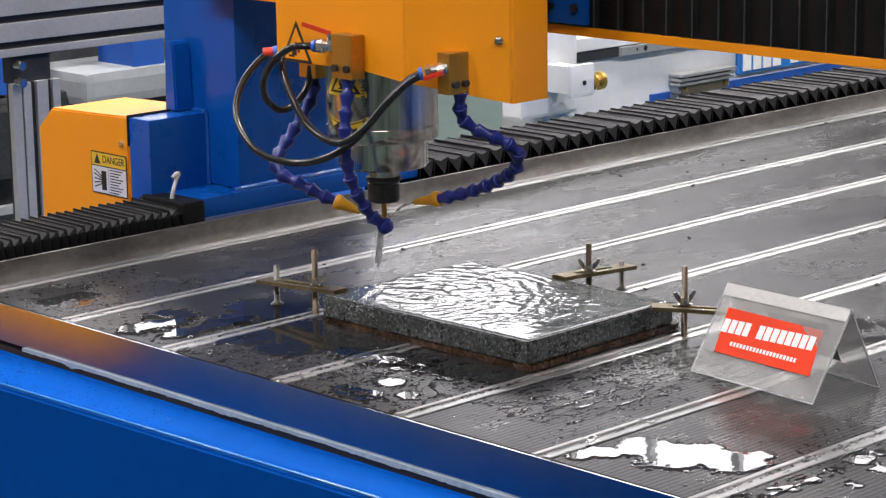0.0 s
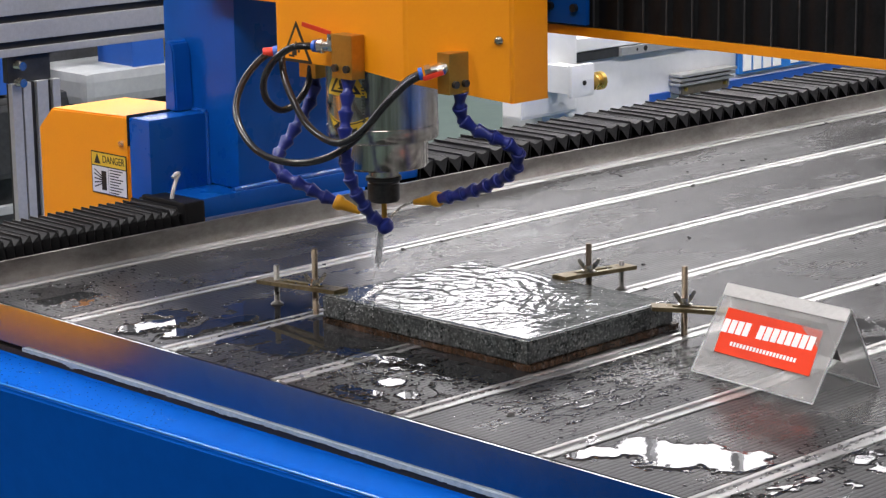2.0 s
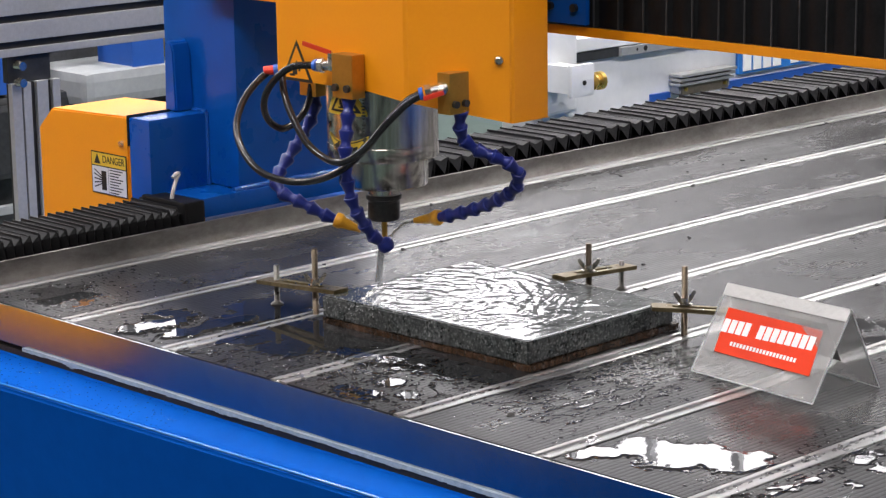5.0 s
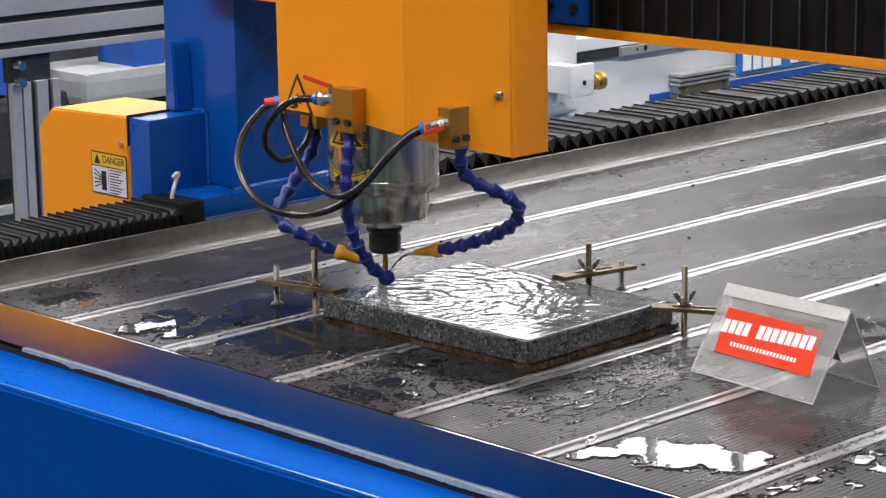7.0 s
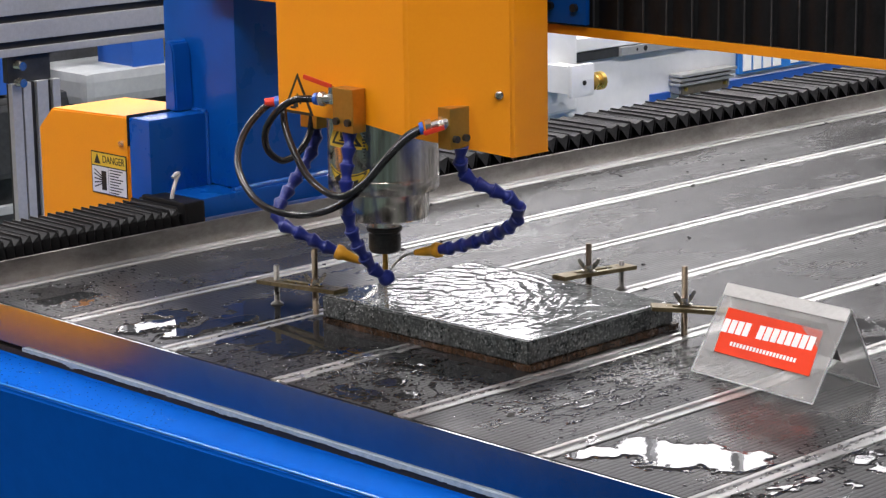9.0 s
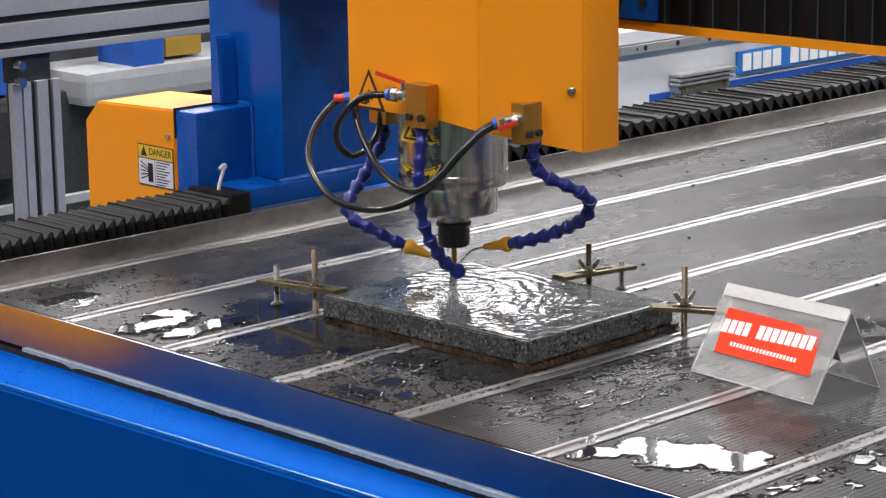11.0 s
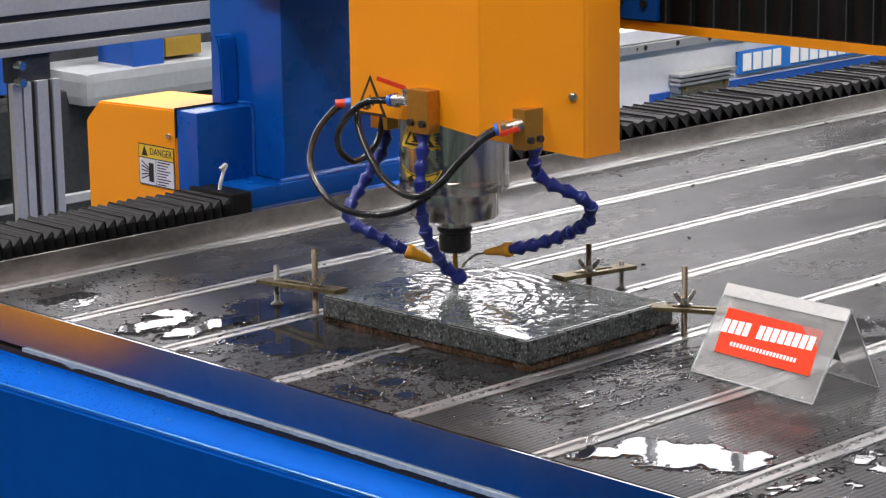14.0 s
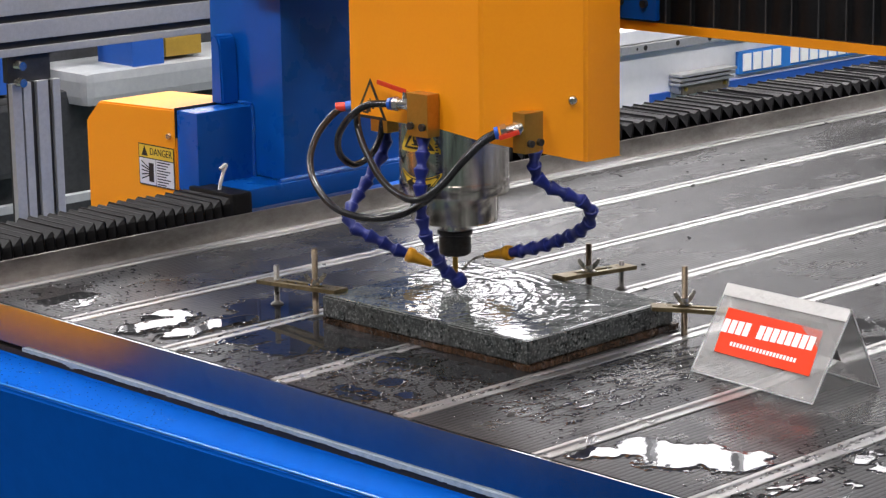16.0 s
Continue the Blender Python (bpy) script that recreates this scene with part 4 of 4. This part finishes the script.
for k, z in enumerate((-0.147, -0.160, -0.173)):
    part("rail_lip", B(3.258, 3.512 - 0.004 * k, 1.548 + 0.003 * k, 1.597, z - 0.0035, z + 0.0045, bevel=0.001), "alu_matt", extrusion)
part("rail_foot", B(3.276, 3.488, 1.562, 1.600, -0.205, -0.178), "foot_metal", extrusion, "brownish metal foot")
for x in (3.29, 3.47):
    part("foot_screw", C((x, 1.562, -0.188), (x, 1.557, -0.188), 0.006, None, 10), "brass", extrusion)
part("blue_band", B(3.503, 6.2, 1.590, 1.602, -0.335, -0.194), "blue_stripe", white, "blue painted band")
part("blue_patch", B(3.173, 3.256, 1.590, 1.602, -0.26, -0.194), "blue_stripe", white)
panel = part("name_panel", B(3.569, 5.2, 1.588, 1.602, -0.178, -0.110), "sky_stripe", white, "light blue panel with white bars")
for x in [3.588 + 0.0485 * i for i in range(4)] + [3.822 + 0.0485 * i for i in range(8)]:
    part("panel_bar", B(x, x + 0.037, 1.584, 1.590, -0.170, -0.118), "white_print", panel)

frame_ob = thing("aluminium_frame", (1.3, 1.7, FLOOR), "grey aluminium profile frame with black slots", "machine frame")


def profile_bar(name, x0, x1, y, z0, z1, grooves, upright=False):
    """An aluminium profile: a dark core with bright flanges, one between each pair of slots."""
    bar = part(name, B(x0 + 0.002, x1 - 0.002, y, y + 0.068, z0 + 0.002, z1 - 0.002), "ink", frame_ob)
    cuts = [0.0]
    for g in grooves:
        cuts += [g - 0.05, g + 0.05]
    cuts.append(1.0)
    for i in range(0, len(cuts) - 1, 2):
        a, b = cuts[i], cuts[i + 1]
        if upright:
            bm = B(x0 + (x1 - x0) * a, x0 + (x1 - x0) * b, y - 0.012, y + 0.07, z0, z1, bevel=0.002)
        else:
            bm = B(x0, x1, y - 0.012, y + 0.07, z0 + (z1 - z0) * a, z0 + (z1 - z0) * b, bevel=0.002)
        part("flange", bm, "alu_matt", bar, "grey anodised flange")


profile_bar("top_rail", 0.2, 2.5, 1.6, 0.146, 0.31, (0.155, 0.51, 0.9))
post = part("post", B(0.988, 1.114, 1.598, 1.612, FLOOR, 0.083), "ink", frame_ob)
for a, b in ((0.9866, 1.0122), (1.0167, 1.0379), (1.0531, 1.0837), (1.0961, 1.1162)):
    part("flange", B(a, b, 1.588, 1.604, FLOOR, 0.085, bevel=0.002), "alu_matt", post, "grey anodised flange")
for z in (0.088, 0.126):
    part("bolt", C((1.003, 1.588, z), (1.003, 1.565, z), 0.011, 0.010, 12), "nickel", frame_ob)
part("bracket", B(0.985, 1.10, 1.60, 1.62, 0.085, 0.146, bevel=0.003), "dark", frame_ob)

cab = thing("machine_cabinet", (2.4, 3.2, FLOOR), "dark machine with grey hood standing behind the frame", "machine")
part("body", B(0.8, 3.6, 3.0, 3.6, FLOOR, -0.20, bevel=0.02), "dark", cab)
part("hood", B(2.12, 3.0, 2.9, 3.5, -0.245, -0.140, bevel=0.03), "pale_paint", cab, "rounded grey hood")
part("side_panel", B(1.55, 1.95, 2.9, 3.3, -0.42, -0.20, bevel=0.02), "dark", cab)
part("shelf_edge", B(1.3, 2.2, 2.87, 2.90, -0.515, -0.490, bevel=0.003), "pale_paint", cab, "pale grey shelf edge")
part("top_housing", B(0.8, 3.6, 3.2, 3.6, -0.20, 0.30, bevel=0.02), "dark", cab)
part("blue_box", B(2.31, 2.43, 2.92, 3.1, -0.145, -0.045, bevel=0.004), "blue_stripe", cab)
part("yellow_box", B(2.46, 2.60, 2.95, 3.1, -0.13, -0.045, bevel=0.004), "ochre", cab)
part("blue_side", B(1.72, 1.86, 2.9, 3.1, -0.17, -0.05, bevel=0.004), "blue_stripe", cab)

# ---- labels on the head ----
FACE = facing((0.2605, -0.238, 0.324), (0, -1, 0), (0, 0, 1))
tri = part("warning_triangle", prism(bmesh.new(), [(-0.034, -0.022), (0.034, -0.022), (0.0, 0.038)], 0, 0.0006, FACE), "ink", head, "black and orange warning triangle")
part("field", prism(bmesh.new(), [(-0.026, -0.0175), (0.026, -0.0175), (0.0, 0.029)], 0.0004, 0.0010, FACE), "orange", tri)
bm = bmesh.new()
for a, b, w, h in ((-0.004, -0.008, 0.010, 0.008), (-0.010, -0.013, 0.012, 0.003), (0.006, -0.002, 0.004, 0.010), (0.0, 0.004, 0.003, 0.008), (-0.004, 0.001, 0.003, 0.008)):
    box(bm, a - w / 2, a + w / 2, b - h / 2, b + h / 2, 0.0009, 0.0013, m=FACE)
part("pictogram", bm, "ink", tri)


def round_strip(name, centre, half, low, high, lift, mat, parent, label=""):
    """A label wrapped round the spindle: heights low(s), high(s) for s from -1 to 1 along the arc (degrees)."""
    bm = bmesh.new()
    r = 0.0815 + lift
    n = 28
    a = []
    for i in range(n + 1):
        s = -1 + 2 * i / n
        g = radians(centre + half * s)
        a.append([bm.verts.new((AX + r * math.cos(g), SY + r * math.sin(g), f(s))) for f in (low, high)])
    for p, q in zip(a, a[1:]):
        bm.faces.new((p[0], q[0], q[1], p[1]))
    return part(name, bm, mat, parent, label, smooth=True)


lab1 = round_strip("spindle_label", 185, 27, lambda s: 0.258, lambda s: 0.264 + 0.045 * min(1, 1.25 * (1 - abs(s))), 0.0004, "yellow", head, "yellow triangular warning label")
round_strip("border", 185, 21, lambda s: 0.2625, lambda s: 0.2628 + 0.040 * (1 - abs(s)), 0.0008, "ink", lab1)
round_strip("field", 185, 15, lambda s: 0.2660, lambda s: 0.2662 + 0.028 * (1 - abs(s)), 0.0012, "yellow", lab1)
for c, w, z, h in ((185, 4, 0.273, 0.008), (181, 1.2, 0.277, 0.008), (185, 1.2, 0.279, 0.008), (189, 1.2, 0.276, 0.008), (183, 5, 0.269, 0.002)):
    round_strip("pictogram", c, w, lambda s: z - h / 2, lambda s: z + h / 2, 0.0016, "ink", lab1)
lab2 = round_strip("turn_label", 186, 27, lambda s: 0.197 + 0.030 * s * s, lambda s: 0.2200 + 0.0105 * s * s, 0.0004, "yellow", head, "yellow crescent label with a black arrow")
round_strip("border", 186, 25, lambda s: 0.1985 + 0.027 * s * s, lambda s: 0.2003 + 0.027 * s * s, 0.0008, "ink", lab2)
round_strip("border", 186, 25, lambda s: 0.2168 + 0.0095 * s * s, lambda s: 0.2186 + 0.0095 * s * s, 0.0008, "ink", lab2)
round_strip("arrow_shaft", 189, 12, lambda s: 0.2055 + 0.005 * s * s, lambda s: 0.2105 + 0.004 * s * s, 0.0008, "ink", lab2)
for k in range(15):
    round_strip("serial_mark", 208, 1.2 + 0.5 * ((k * 7) % 3), lambda s: 0.222 + 0.0045 * k, lambda s: 0.2245 + 0.0045 * k, 0.0004, "seam", head)
round_strip("arrow_head", 173.5, 4.5, lambda s: 0.2120 - 0.0065 * (1 + s) / 2, lambda s: 0.2130 + 0.0065 * (1 + s) / 2, 0.0008, "ink", lab2)

# ---- water ----
def pool(name, lobes, seed, label, depth=0.0009, ragged=0.5, step=0.0022, stuff=False, area=None, scatter=9.0, steep=0.010, ripple=0.0, lean=0.0, grain=1.0, base=0.0, along=1.0):
    """Standing water: a skin that rises out of the table where lobes (x, y, radius) and fine noise say so."""
    pad = 0.035
    x0, x1 = min(x - r for x, y, r in lobes) - pad, max(x + r for x, y, r in lobes) + pad
    y0, y1 = min(y - r for x, y, r in lobes) - pad, max(y + r for x, y, r in lobes) + pad
    if area:
        x0, x1, y0, y1 = area
    x0 = max(x0, 0.004)
    nx, ny = int((x1 - x0) / step) + 1, int((y1 - y0) / step) + 1
    z = np.zeros((nx, ny))
    for i in range(nx):
        for j in range(ny):
            x, y = x0 + i * step, y0 + j * step
            f = max(1 - math.hypot(x - a, y - b) / r for a, b, r in lobes)
            f = max(f, -scatter * (1 + 0.5 * noise.noise((x * 11, y * 11, seed))))
            f += ragged * noise.noise((x * 28 * grain * along + seed, y * 28 * grain, seed)) + ragged * 0.7 * noise.noise((x * 110 * grain * along, y * 140 * grain + seed, seed))
            z[i, j] = max(-0.0022, min(depth, steep * f))
            if lean and z[i, j] > 0:
                z[i, j] += lean * min(1, z[i, j] / depth) * (0.696 * (x - x0) + 0.718 * (y - y0))
            if ripple and z[i, j] > 0:
                z[i, j] += ripple * min(1, z[i, j] / depth) * (noise.noise((x * 60, y * 34, seed)) + 0.5 * noise.noise((x * 150, y * 90, seed)))
    index, verts, faces = {}, [], []

    def vert(i, j):
        if (i, j) not in index:
            index[i, j] = len(verts)
            verts.append((x0 + i * step, y0 + j * step, z[i, j] + base))
        return index[i, j]
    for i in range(nx - 1):
        for j in range(ny - 1):
            if max(z[i, j], z[i + 1, j], z[i, j + 1], z[i + 1, j + 1]) > -0.0015:
                faces.append((vert(i, j), vert(i + 1, j), vert(i + 1, j + 1), vert(i, j + 1)))
    me = bpy.data.meshes.new(name)
    me.from_pydata(verts, [], faces)
    me.materials.append(M["water"])
    me.polygons.foreach_set("use_smooth", [True] * len(faces))
    ob = new(name, me)
    ob.visible_shadow = False
    return tagged(ob, label, "water", "puddles on the table", "stuff" if stuff else "")


pool("puddle", [(0.12, -1.08, 0.062), (0.14, -1.135, 0.05), (0.115, -1.03, 0.045), (0.065, -1.005, 0.028), (0.035, -0.995, 0.02), (0.185, -1.15, 0.02)], 2.0, "bright water puddle on the ribbed table", 0.0014, 0.3)
pool("puddle", [(0.085, -0.135, 0.045), (0.075, -0.185, 0.03), (0.12, -0.10, 0.03), (0.04, -0.12, 0.022), (0.135, -0.185, 0.03), (0.17, -0.20, 0.022)], 7.0, "water puddle with ragged edge on the ribbed table", 0.0011, 0.85, lean=0.024, along=0.55)
pool("puddle", [(0.085, 0.12, 0.055), (0.10, 0.155, 0.045)], 4.0, "small dark puddle on the ribbed table", 0.0008, 0.6)
pool("puddle", [(0.25, -0.165, 0.07), (0.31, -0.16, 0.06), (0.20, -0.195, 0.05)], 9.0, "dark water puddle beside the clamp", 0.0013, 0.4)
pool("puddle", [(0.19, -0.30, 0.085), (0.21, -0.38, 0.085), (0.14, -0.36, 0.06), (0.12, -0.28, 0.045), (0.22, -0.44, 0.07)], 5.0, "dark water puddle along the board", 0.0013, 0.4)
pool("puddle", [(0.03, -0.61, 0.028), (0.045, -0.57, 0.018)], 6.0, "small puddle at the table's edge", 0.0010, 0.5)
pool("puddle", [(0.22, -0.60, 0.07), (0.245, -0.66, 0.065), (0.20, -0.56, 0.05), (0.10, -0.60, 0.025), (0.07, -0.66, 0.02)], 8.0, "dark water puddle along the board", 0.0012, 0.45)
pool("runoff_water", [(0.170, -0.475, 0.042), (0.155, -0.45, 0.03), (0.178, -0.52, 0.03), (0.19, -0.56, 0.028)], 6.0, "rippling water running off beside the board", 0.0026, 0.5, 0.0016, ripple=0.0004, lean=0.012)
pool("runoff_water", [(0.050, -0.575, 0.009), (0.042, -0.592, 0.010), (0.034, -0.612, 0.010), (0.032, -0.635, 0.011), (0.036, -0.655, 0.009)], 4.0, "small bulging pool by the table's edge", 0.0016, 0.9, 0.0016, ripple=0.0006, lean=0.008)
pool("puddle", [(0.11, -1.250, 0.014), (0.15, -1.250, 0.016), (0.20, -1.245, 0.013), (0.25, -1.238, 0.017), (0.29, -1.240, 0.013), (0.17, -1.29, 0.012), (0.24, -1.285, 0.012)], 3.0, "streaky puddle beside the slot rail", 0.0010, 1.3, along=0.35)
pool("puddle", [(0.76, -0.86, 0.05), (0.70, -0.93, 0.035), (0.80, -0.90, 0.03)], 11.0, "shallow puddle on the ribbed table", 0.0010, 0.7)
ZONES = (((0.004, 0.24, -0.72, -0.475), 0.30, 2.1, 0.7), ((0.10, 0.52, -0.90, -0.737), 0.16, 3.6, 0.34), ((0.004, 0.17, -0.235, -0.02), 0.50, 1.3, 0.8), ((0.004, 0.16, -0.465, -0.255), 0.42, 1.5, 0.7),
         ((0.02, 0.30, 0.02, 0.22), 0.72, 1.0, 0.6), ((0.02, 0.40, -1.43, -1.22), 0.30, 1.3, 0.3), ((0.45, 0.75, -1.19, -1.07), 0.55, 1.0, 0.35))
for k, (zone, dense, grain, along) in enumerate(ZONES):
    pool("water_drops", [(9.0, 9.0, 0.01)], 12.0 + k, "ragged drops and films of water on the ribbed table", 0.0008 if grain > 3 else 0.0012, 0.85, 0.0012 if grain > 3 else 0.0014, True, zone, dense, 0.005 if grain > 3 else 0.011, grain=grain, lean=0.0 if grain > 3 else 0.003, along=along)
for k, (y, x0, x1, dense) in enumerate(((0.0, 0.01, 0.12, 0.34), (-0.24, 0.02, 0.14, 0.36), (-0.48, 0.10, 0.24, 0.34), (-0.72, 0.02, 0.20, 0.42), (-0.96, 0.01, 0.24, 0.26), (-1.2, 0.02, 0.42, 0.26))):
    pool("rail_water", [(9.0, 9.0, 0.01)], 31.0 + k, "streaks of water lying on the slot rail", 0.0011, 0.8, 0.0014, True, (x0, x1, y - 0.0155, y + 0.0125), dense, 0.012, grain=1.0, lean=0.005, base=0.0006)


def drops(count, seed, areas):
    """Flat round beads of water, all in one mesh."""
    rng = random.Random(seed)
    verts, faces = [], []
    for k in range(count):
        ax0, ax1, ay0, ay1 = areas[k % len(areas)]
        x, y = rng.uniform(ax0, ax1), rng.uniform(ay0, ay1)
        r = 0.0010 + 0.0024 * rng.random() ** 3
        s, g = rng.uniform(0.6, 1.7), rng.uniform(0, 3.14)
        b = len(verts)
        for rr, zz in ((1.0, -0.0004), (0.75, 0.30), (0.35, 0.5)):
            for q in range(7):
                a = q * 2 * math.pi / 7
                u, v = rr * r * math.cos(a) * s, rr * r * math.sin(a)
                verts.append((x + u * math.cos(g) - v * math.sin(g), y + u * math.sin(g) + v * math.cos(g), max(0, zz) * r * 0.8 - (0.0006 if zz < 0 else 0)))
        for w in range(2):
            for q in range(7):
                p, n = b + w * 7 + q, b + w * 7 + (q + 1) % 7
                faces.append((p, n, n + 7, p + 7))
        faces.append(tuple(b + 14 + q for q in range(7)))
    me = bpy.data.meshes.new("water_beads")
    me.from_pydata(verts, [], faces)
    me.materials.append(M["water"])
    me.polygons.foreach_set("use_smooth", [True] * len(faces))
    ob = new("water_beads", me)
    ob.visible_shadow = False
    tagged(ob, "countless small water beads on the table", "water", "", "stuff")


drops(3600, 5, [(0.01, 0.22, -0.72, -0.46), (0.05, 0.45, -0.95, -0.72), (0.01, 0.16, -0.24, 0.05), (0.01, 0.14, -0.48, -0.27), (0.03, 0.5, -1.25, -1.15), (0.0, 0.3, 0.0, 0.22), (0.02, 0.24, -0.72, -0.46)])

bm = bmesh.new()
rng = random.Random(31)
for k in range(420):
    y = 0.24 - 0.55 * rng.random() ** 1.9
    f, g = rng.random(), (y + 1.98) / 2.6
    x1, z1 = -0.030 - 0.043 * g, -0.079 - 0.021 * g
    s = rng.uniform(0.0006, 0.0017)
    p = Vector((-0.012 + (x1 + 0.012) * f, y, -0.0728 + (z1 + 0.0728) * f))
    bmesh.ops.create_icosphere(bm, subdivisions=1, radius=s, matrix=Matrix.Translation(p) @ Matrix.Diagonal((1, 1.1, 0.5, 1)))
ob = whole("water_beads", bm, "water", "tiny water beads on the blue front beam", "water", "", "stuff", smooth=True)
ob.visible_shadow = False
bm = bmesh.new()
rng = random.Random(21)
for k in range(90):
    y = rng.choice(RAILS[:7]) + rng.choice((-0.019, -0.02, 0.017, 0.02)) + rng.uniform(-0.002, 0.002) if k < 55 else rng.uniform(-1.2, 0.2)
    x, s = rng.uniform(0.05, 2.6), rng.uniform(0.0015, 0.0042)
    m = pose(x, y, 0.0008, rng.uniform(-25, 25), rng.uniform(-25, 25), rng.uniform(0, 180))
    prism(bm, [(s * rng.uniform(1.2, 2.2) * math.cos(a), s * math.sin(a)) for a in (0.2, 1.3, 2.4, 3.6, 5.0)], -0.001, 0.0012, m)
whole("debris", bm, "ink", "small dark chips of dirt along the slot rails", "dirt", kind="stuff")

# water running over the stone
bm = bmesh.new()
nx, ny = 150, 190
HIT = Vector((0.335, -0.395))
grid = []
for i in range(nx + 1):
    col = []
    for j in range(ny + 1):
        u, v = -0.1515 + 0.303 * i / nx, -0.2005 + 0.401 * j / ny
        p = SL @ Vector((u, v, 0))
        d = (p.xy - HIT).length
        e = min(0.1515 - abs(u), 0.2005 - abs(v))
        warp = 2.5 * noise.noise((p.x * 12, p.y * 12, 0)) + 1.5 * noise.noise((p.x * 40, p.y * 40, 4))
        a, b = 0.716 * p.x - 0.698 * p.y, 0.698 * p.x + 0.716 * p.y
        live = 0.12 + 0.88 / (1 + math.exp((d - 0.245) * 40))
        h = 0.00019 * math.sin(d * 280 + 2.0 * warp) * math.exp(-d * 2.0)
        h += 0.00036 * noise.noise((a * 34, b * 60, 0.5)) + 0.00022 * noise.noise((a * 70, b * 150, 2)) + 0.00013 * noise.noise((a * 140, b * 330, 5))
        h = h * live + 0.00015 * noise.noise((p.x * 9, p.y * 9, 7))
        col.append(bm.verts.new((p.x, p.y, 0.0412 + min(0.0013, e * 0.22) + h * min(1, e * 60))))
    grid.append(col)
for i in range(nx):
    for j in range(ny):
        bm.faces.new((grid[i][j], grid[i + 1][j], grid[i + 1][j + 1], grid[i][j + 1]))
for v in bm.verts:
    v.co -= Vector((0.409, -0.4905, 0))
film = whole("water_film", bm, "ripple", "rippling sheet of water over the wet stone", "water", smooth=True)
film.location = (0.409, -0.4905, 0)
film.visible_shadow = False

bm = bmesh.new()
rng = random.Random(8)
for k in range(420):
    g, rr = rng.uniform(0, 6.28), 0.006 + 0.085 * rng.random() ** 1.7
    x, y = 0.27 + rr * math.cos(g), -0.385 + rr * math.sin(g)
    s = rng.uniform(0.0003, 0.0007)
    z = 0.0435 + 0.016 * rng.random() ** 2 * math.exp(-rr * 18)
    bmesh.ops.create_icosphere(bm, subdivisions=1, radius=s, matrix=Matrix.Translation((x - AX, y - AY, z)))
splash = whole("water_splash", bm, "spray", "fine splashing drops round the coolant jet", "water", "", "stuff", smooth=True)
splash.location = (AX, AY, 0)
splash.visible_shadow = False

# the coolant jet: misty tapering sheaths round a thin core, that go with the head
top, way = Vector((0.280, -0.390, 0.079)), Vector((-0.012, 0.004, -0.112))
jet = part("water_jet", tube([top, top + way * 0.25, top + way * 0.55], 0.0016, 20, 8), "mist", head, "white spraying jet of coolant water", smooth=True)
jet.visible_shadow = False
rng = random.Random(3)
for k in range(5):
    bm = bmesh.new()
    ox, oy, wide = rng.uniform(-0.003, 0.003), rng.uniform(-0.003, 0.003), 0.0030 + 0.0022 * k
    rings = []
    for i in range(25):
        f = i / 24
        c = top + way * f * (0.97 - 0.13 * k) + Vector((ox, oy, 0)) * f
        r = 0.0030 + wide * (0.35 + 0.45 * f)
        rings.append([bm.verts.new(c + Vector(((r + 0.0016 * f * noise.noise((q * 0.9, f * 5, k * 7))) * math.cos(q * math.pi / 10), (r + 0.0016 * f * noise.noise((q * 0.9, f * 5, k * 9 + 3))) * math.sin(q * math.pi / 10), 0))) for q in range(20)])
    for a, b in zip(rings, rings[1:]):
        for q in range(20):
            bm.faces.new((a[q], a[(q + 1) % 20], b[(q + 1) % 20], b[q]))
    part("spray_sheath", bm, "mist", jet, smooth=True).visible_shadow = False


def motions():
    """The gantry slides along the table, the head sinks and shifts along the beam."""
    gx = [(0, 0), (9.3, 0), (9.7, 0.0125), (10.8, 0.0955), (11.2, 0.1035), (16, 0.1035)]
    walk(gantry, [(t, pose(0.7 + d, 0.4, 0.04)) for t, d in gx])
    hz = [(0, 0, 0, 0.0755), (4.2, 0, 0, 0.0755), (4.5, 0, 0, 0.070), (5.9, 0, 0, 0.006), (6.3, 0, 0, 0), (9.3, 0, 0, 0), (9.7, 0.0125, -0.005, 0.0),
          (10.8, 0.0955, -0.0393, -0.0012), (11.2, 0.1035, -0.0425, -0.0022), (11.6, 0.1035, -0.0425, -0.0034), (16, 0.1035, -0.0425, -0.0150)]
    walk(head, [(t, pose(AX + a, AY + b, 0.05 + c)) for t, a, b, c in hz])
    walk(carriage, [(t, pose(0.55 + a, -0.42 + b, 0.5)) for t, a, b, c in hz])
    ripple = []
    for i in range(65):
        t = i * 0.25
        a = i * 2.4
        ripple.append((t, pose(0.409 + 0.0022 * math.cos(a), -0.4905 + 0.0022 * math.sin(a), 0.0003 * math.sin(i * 1.9), 0.12 * math.sin(i * 1.3), 0.12 * math.cos(i * 1.7), 0)))
    walk(film, ripple)
    walk(splash, [(t, pose(AX + a, AY + b, 0.0)) for t, a, b, c in hz])
    for ob, x, dz, tilt, share in BELLOWS:
        walk(ob, [(t, pose(x + d * share, 0, dz, 0, tilt, 0)) for t, d in gx])


motions()
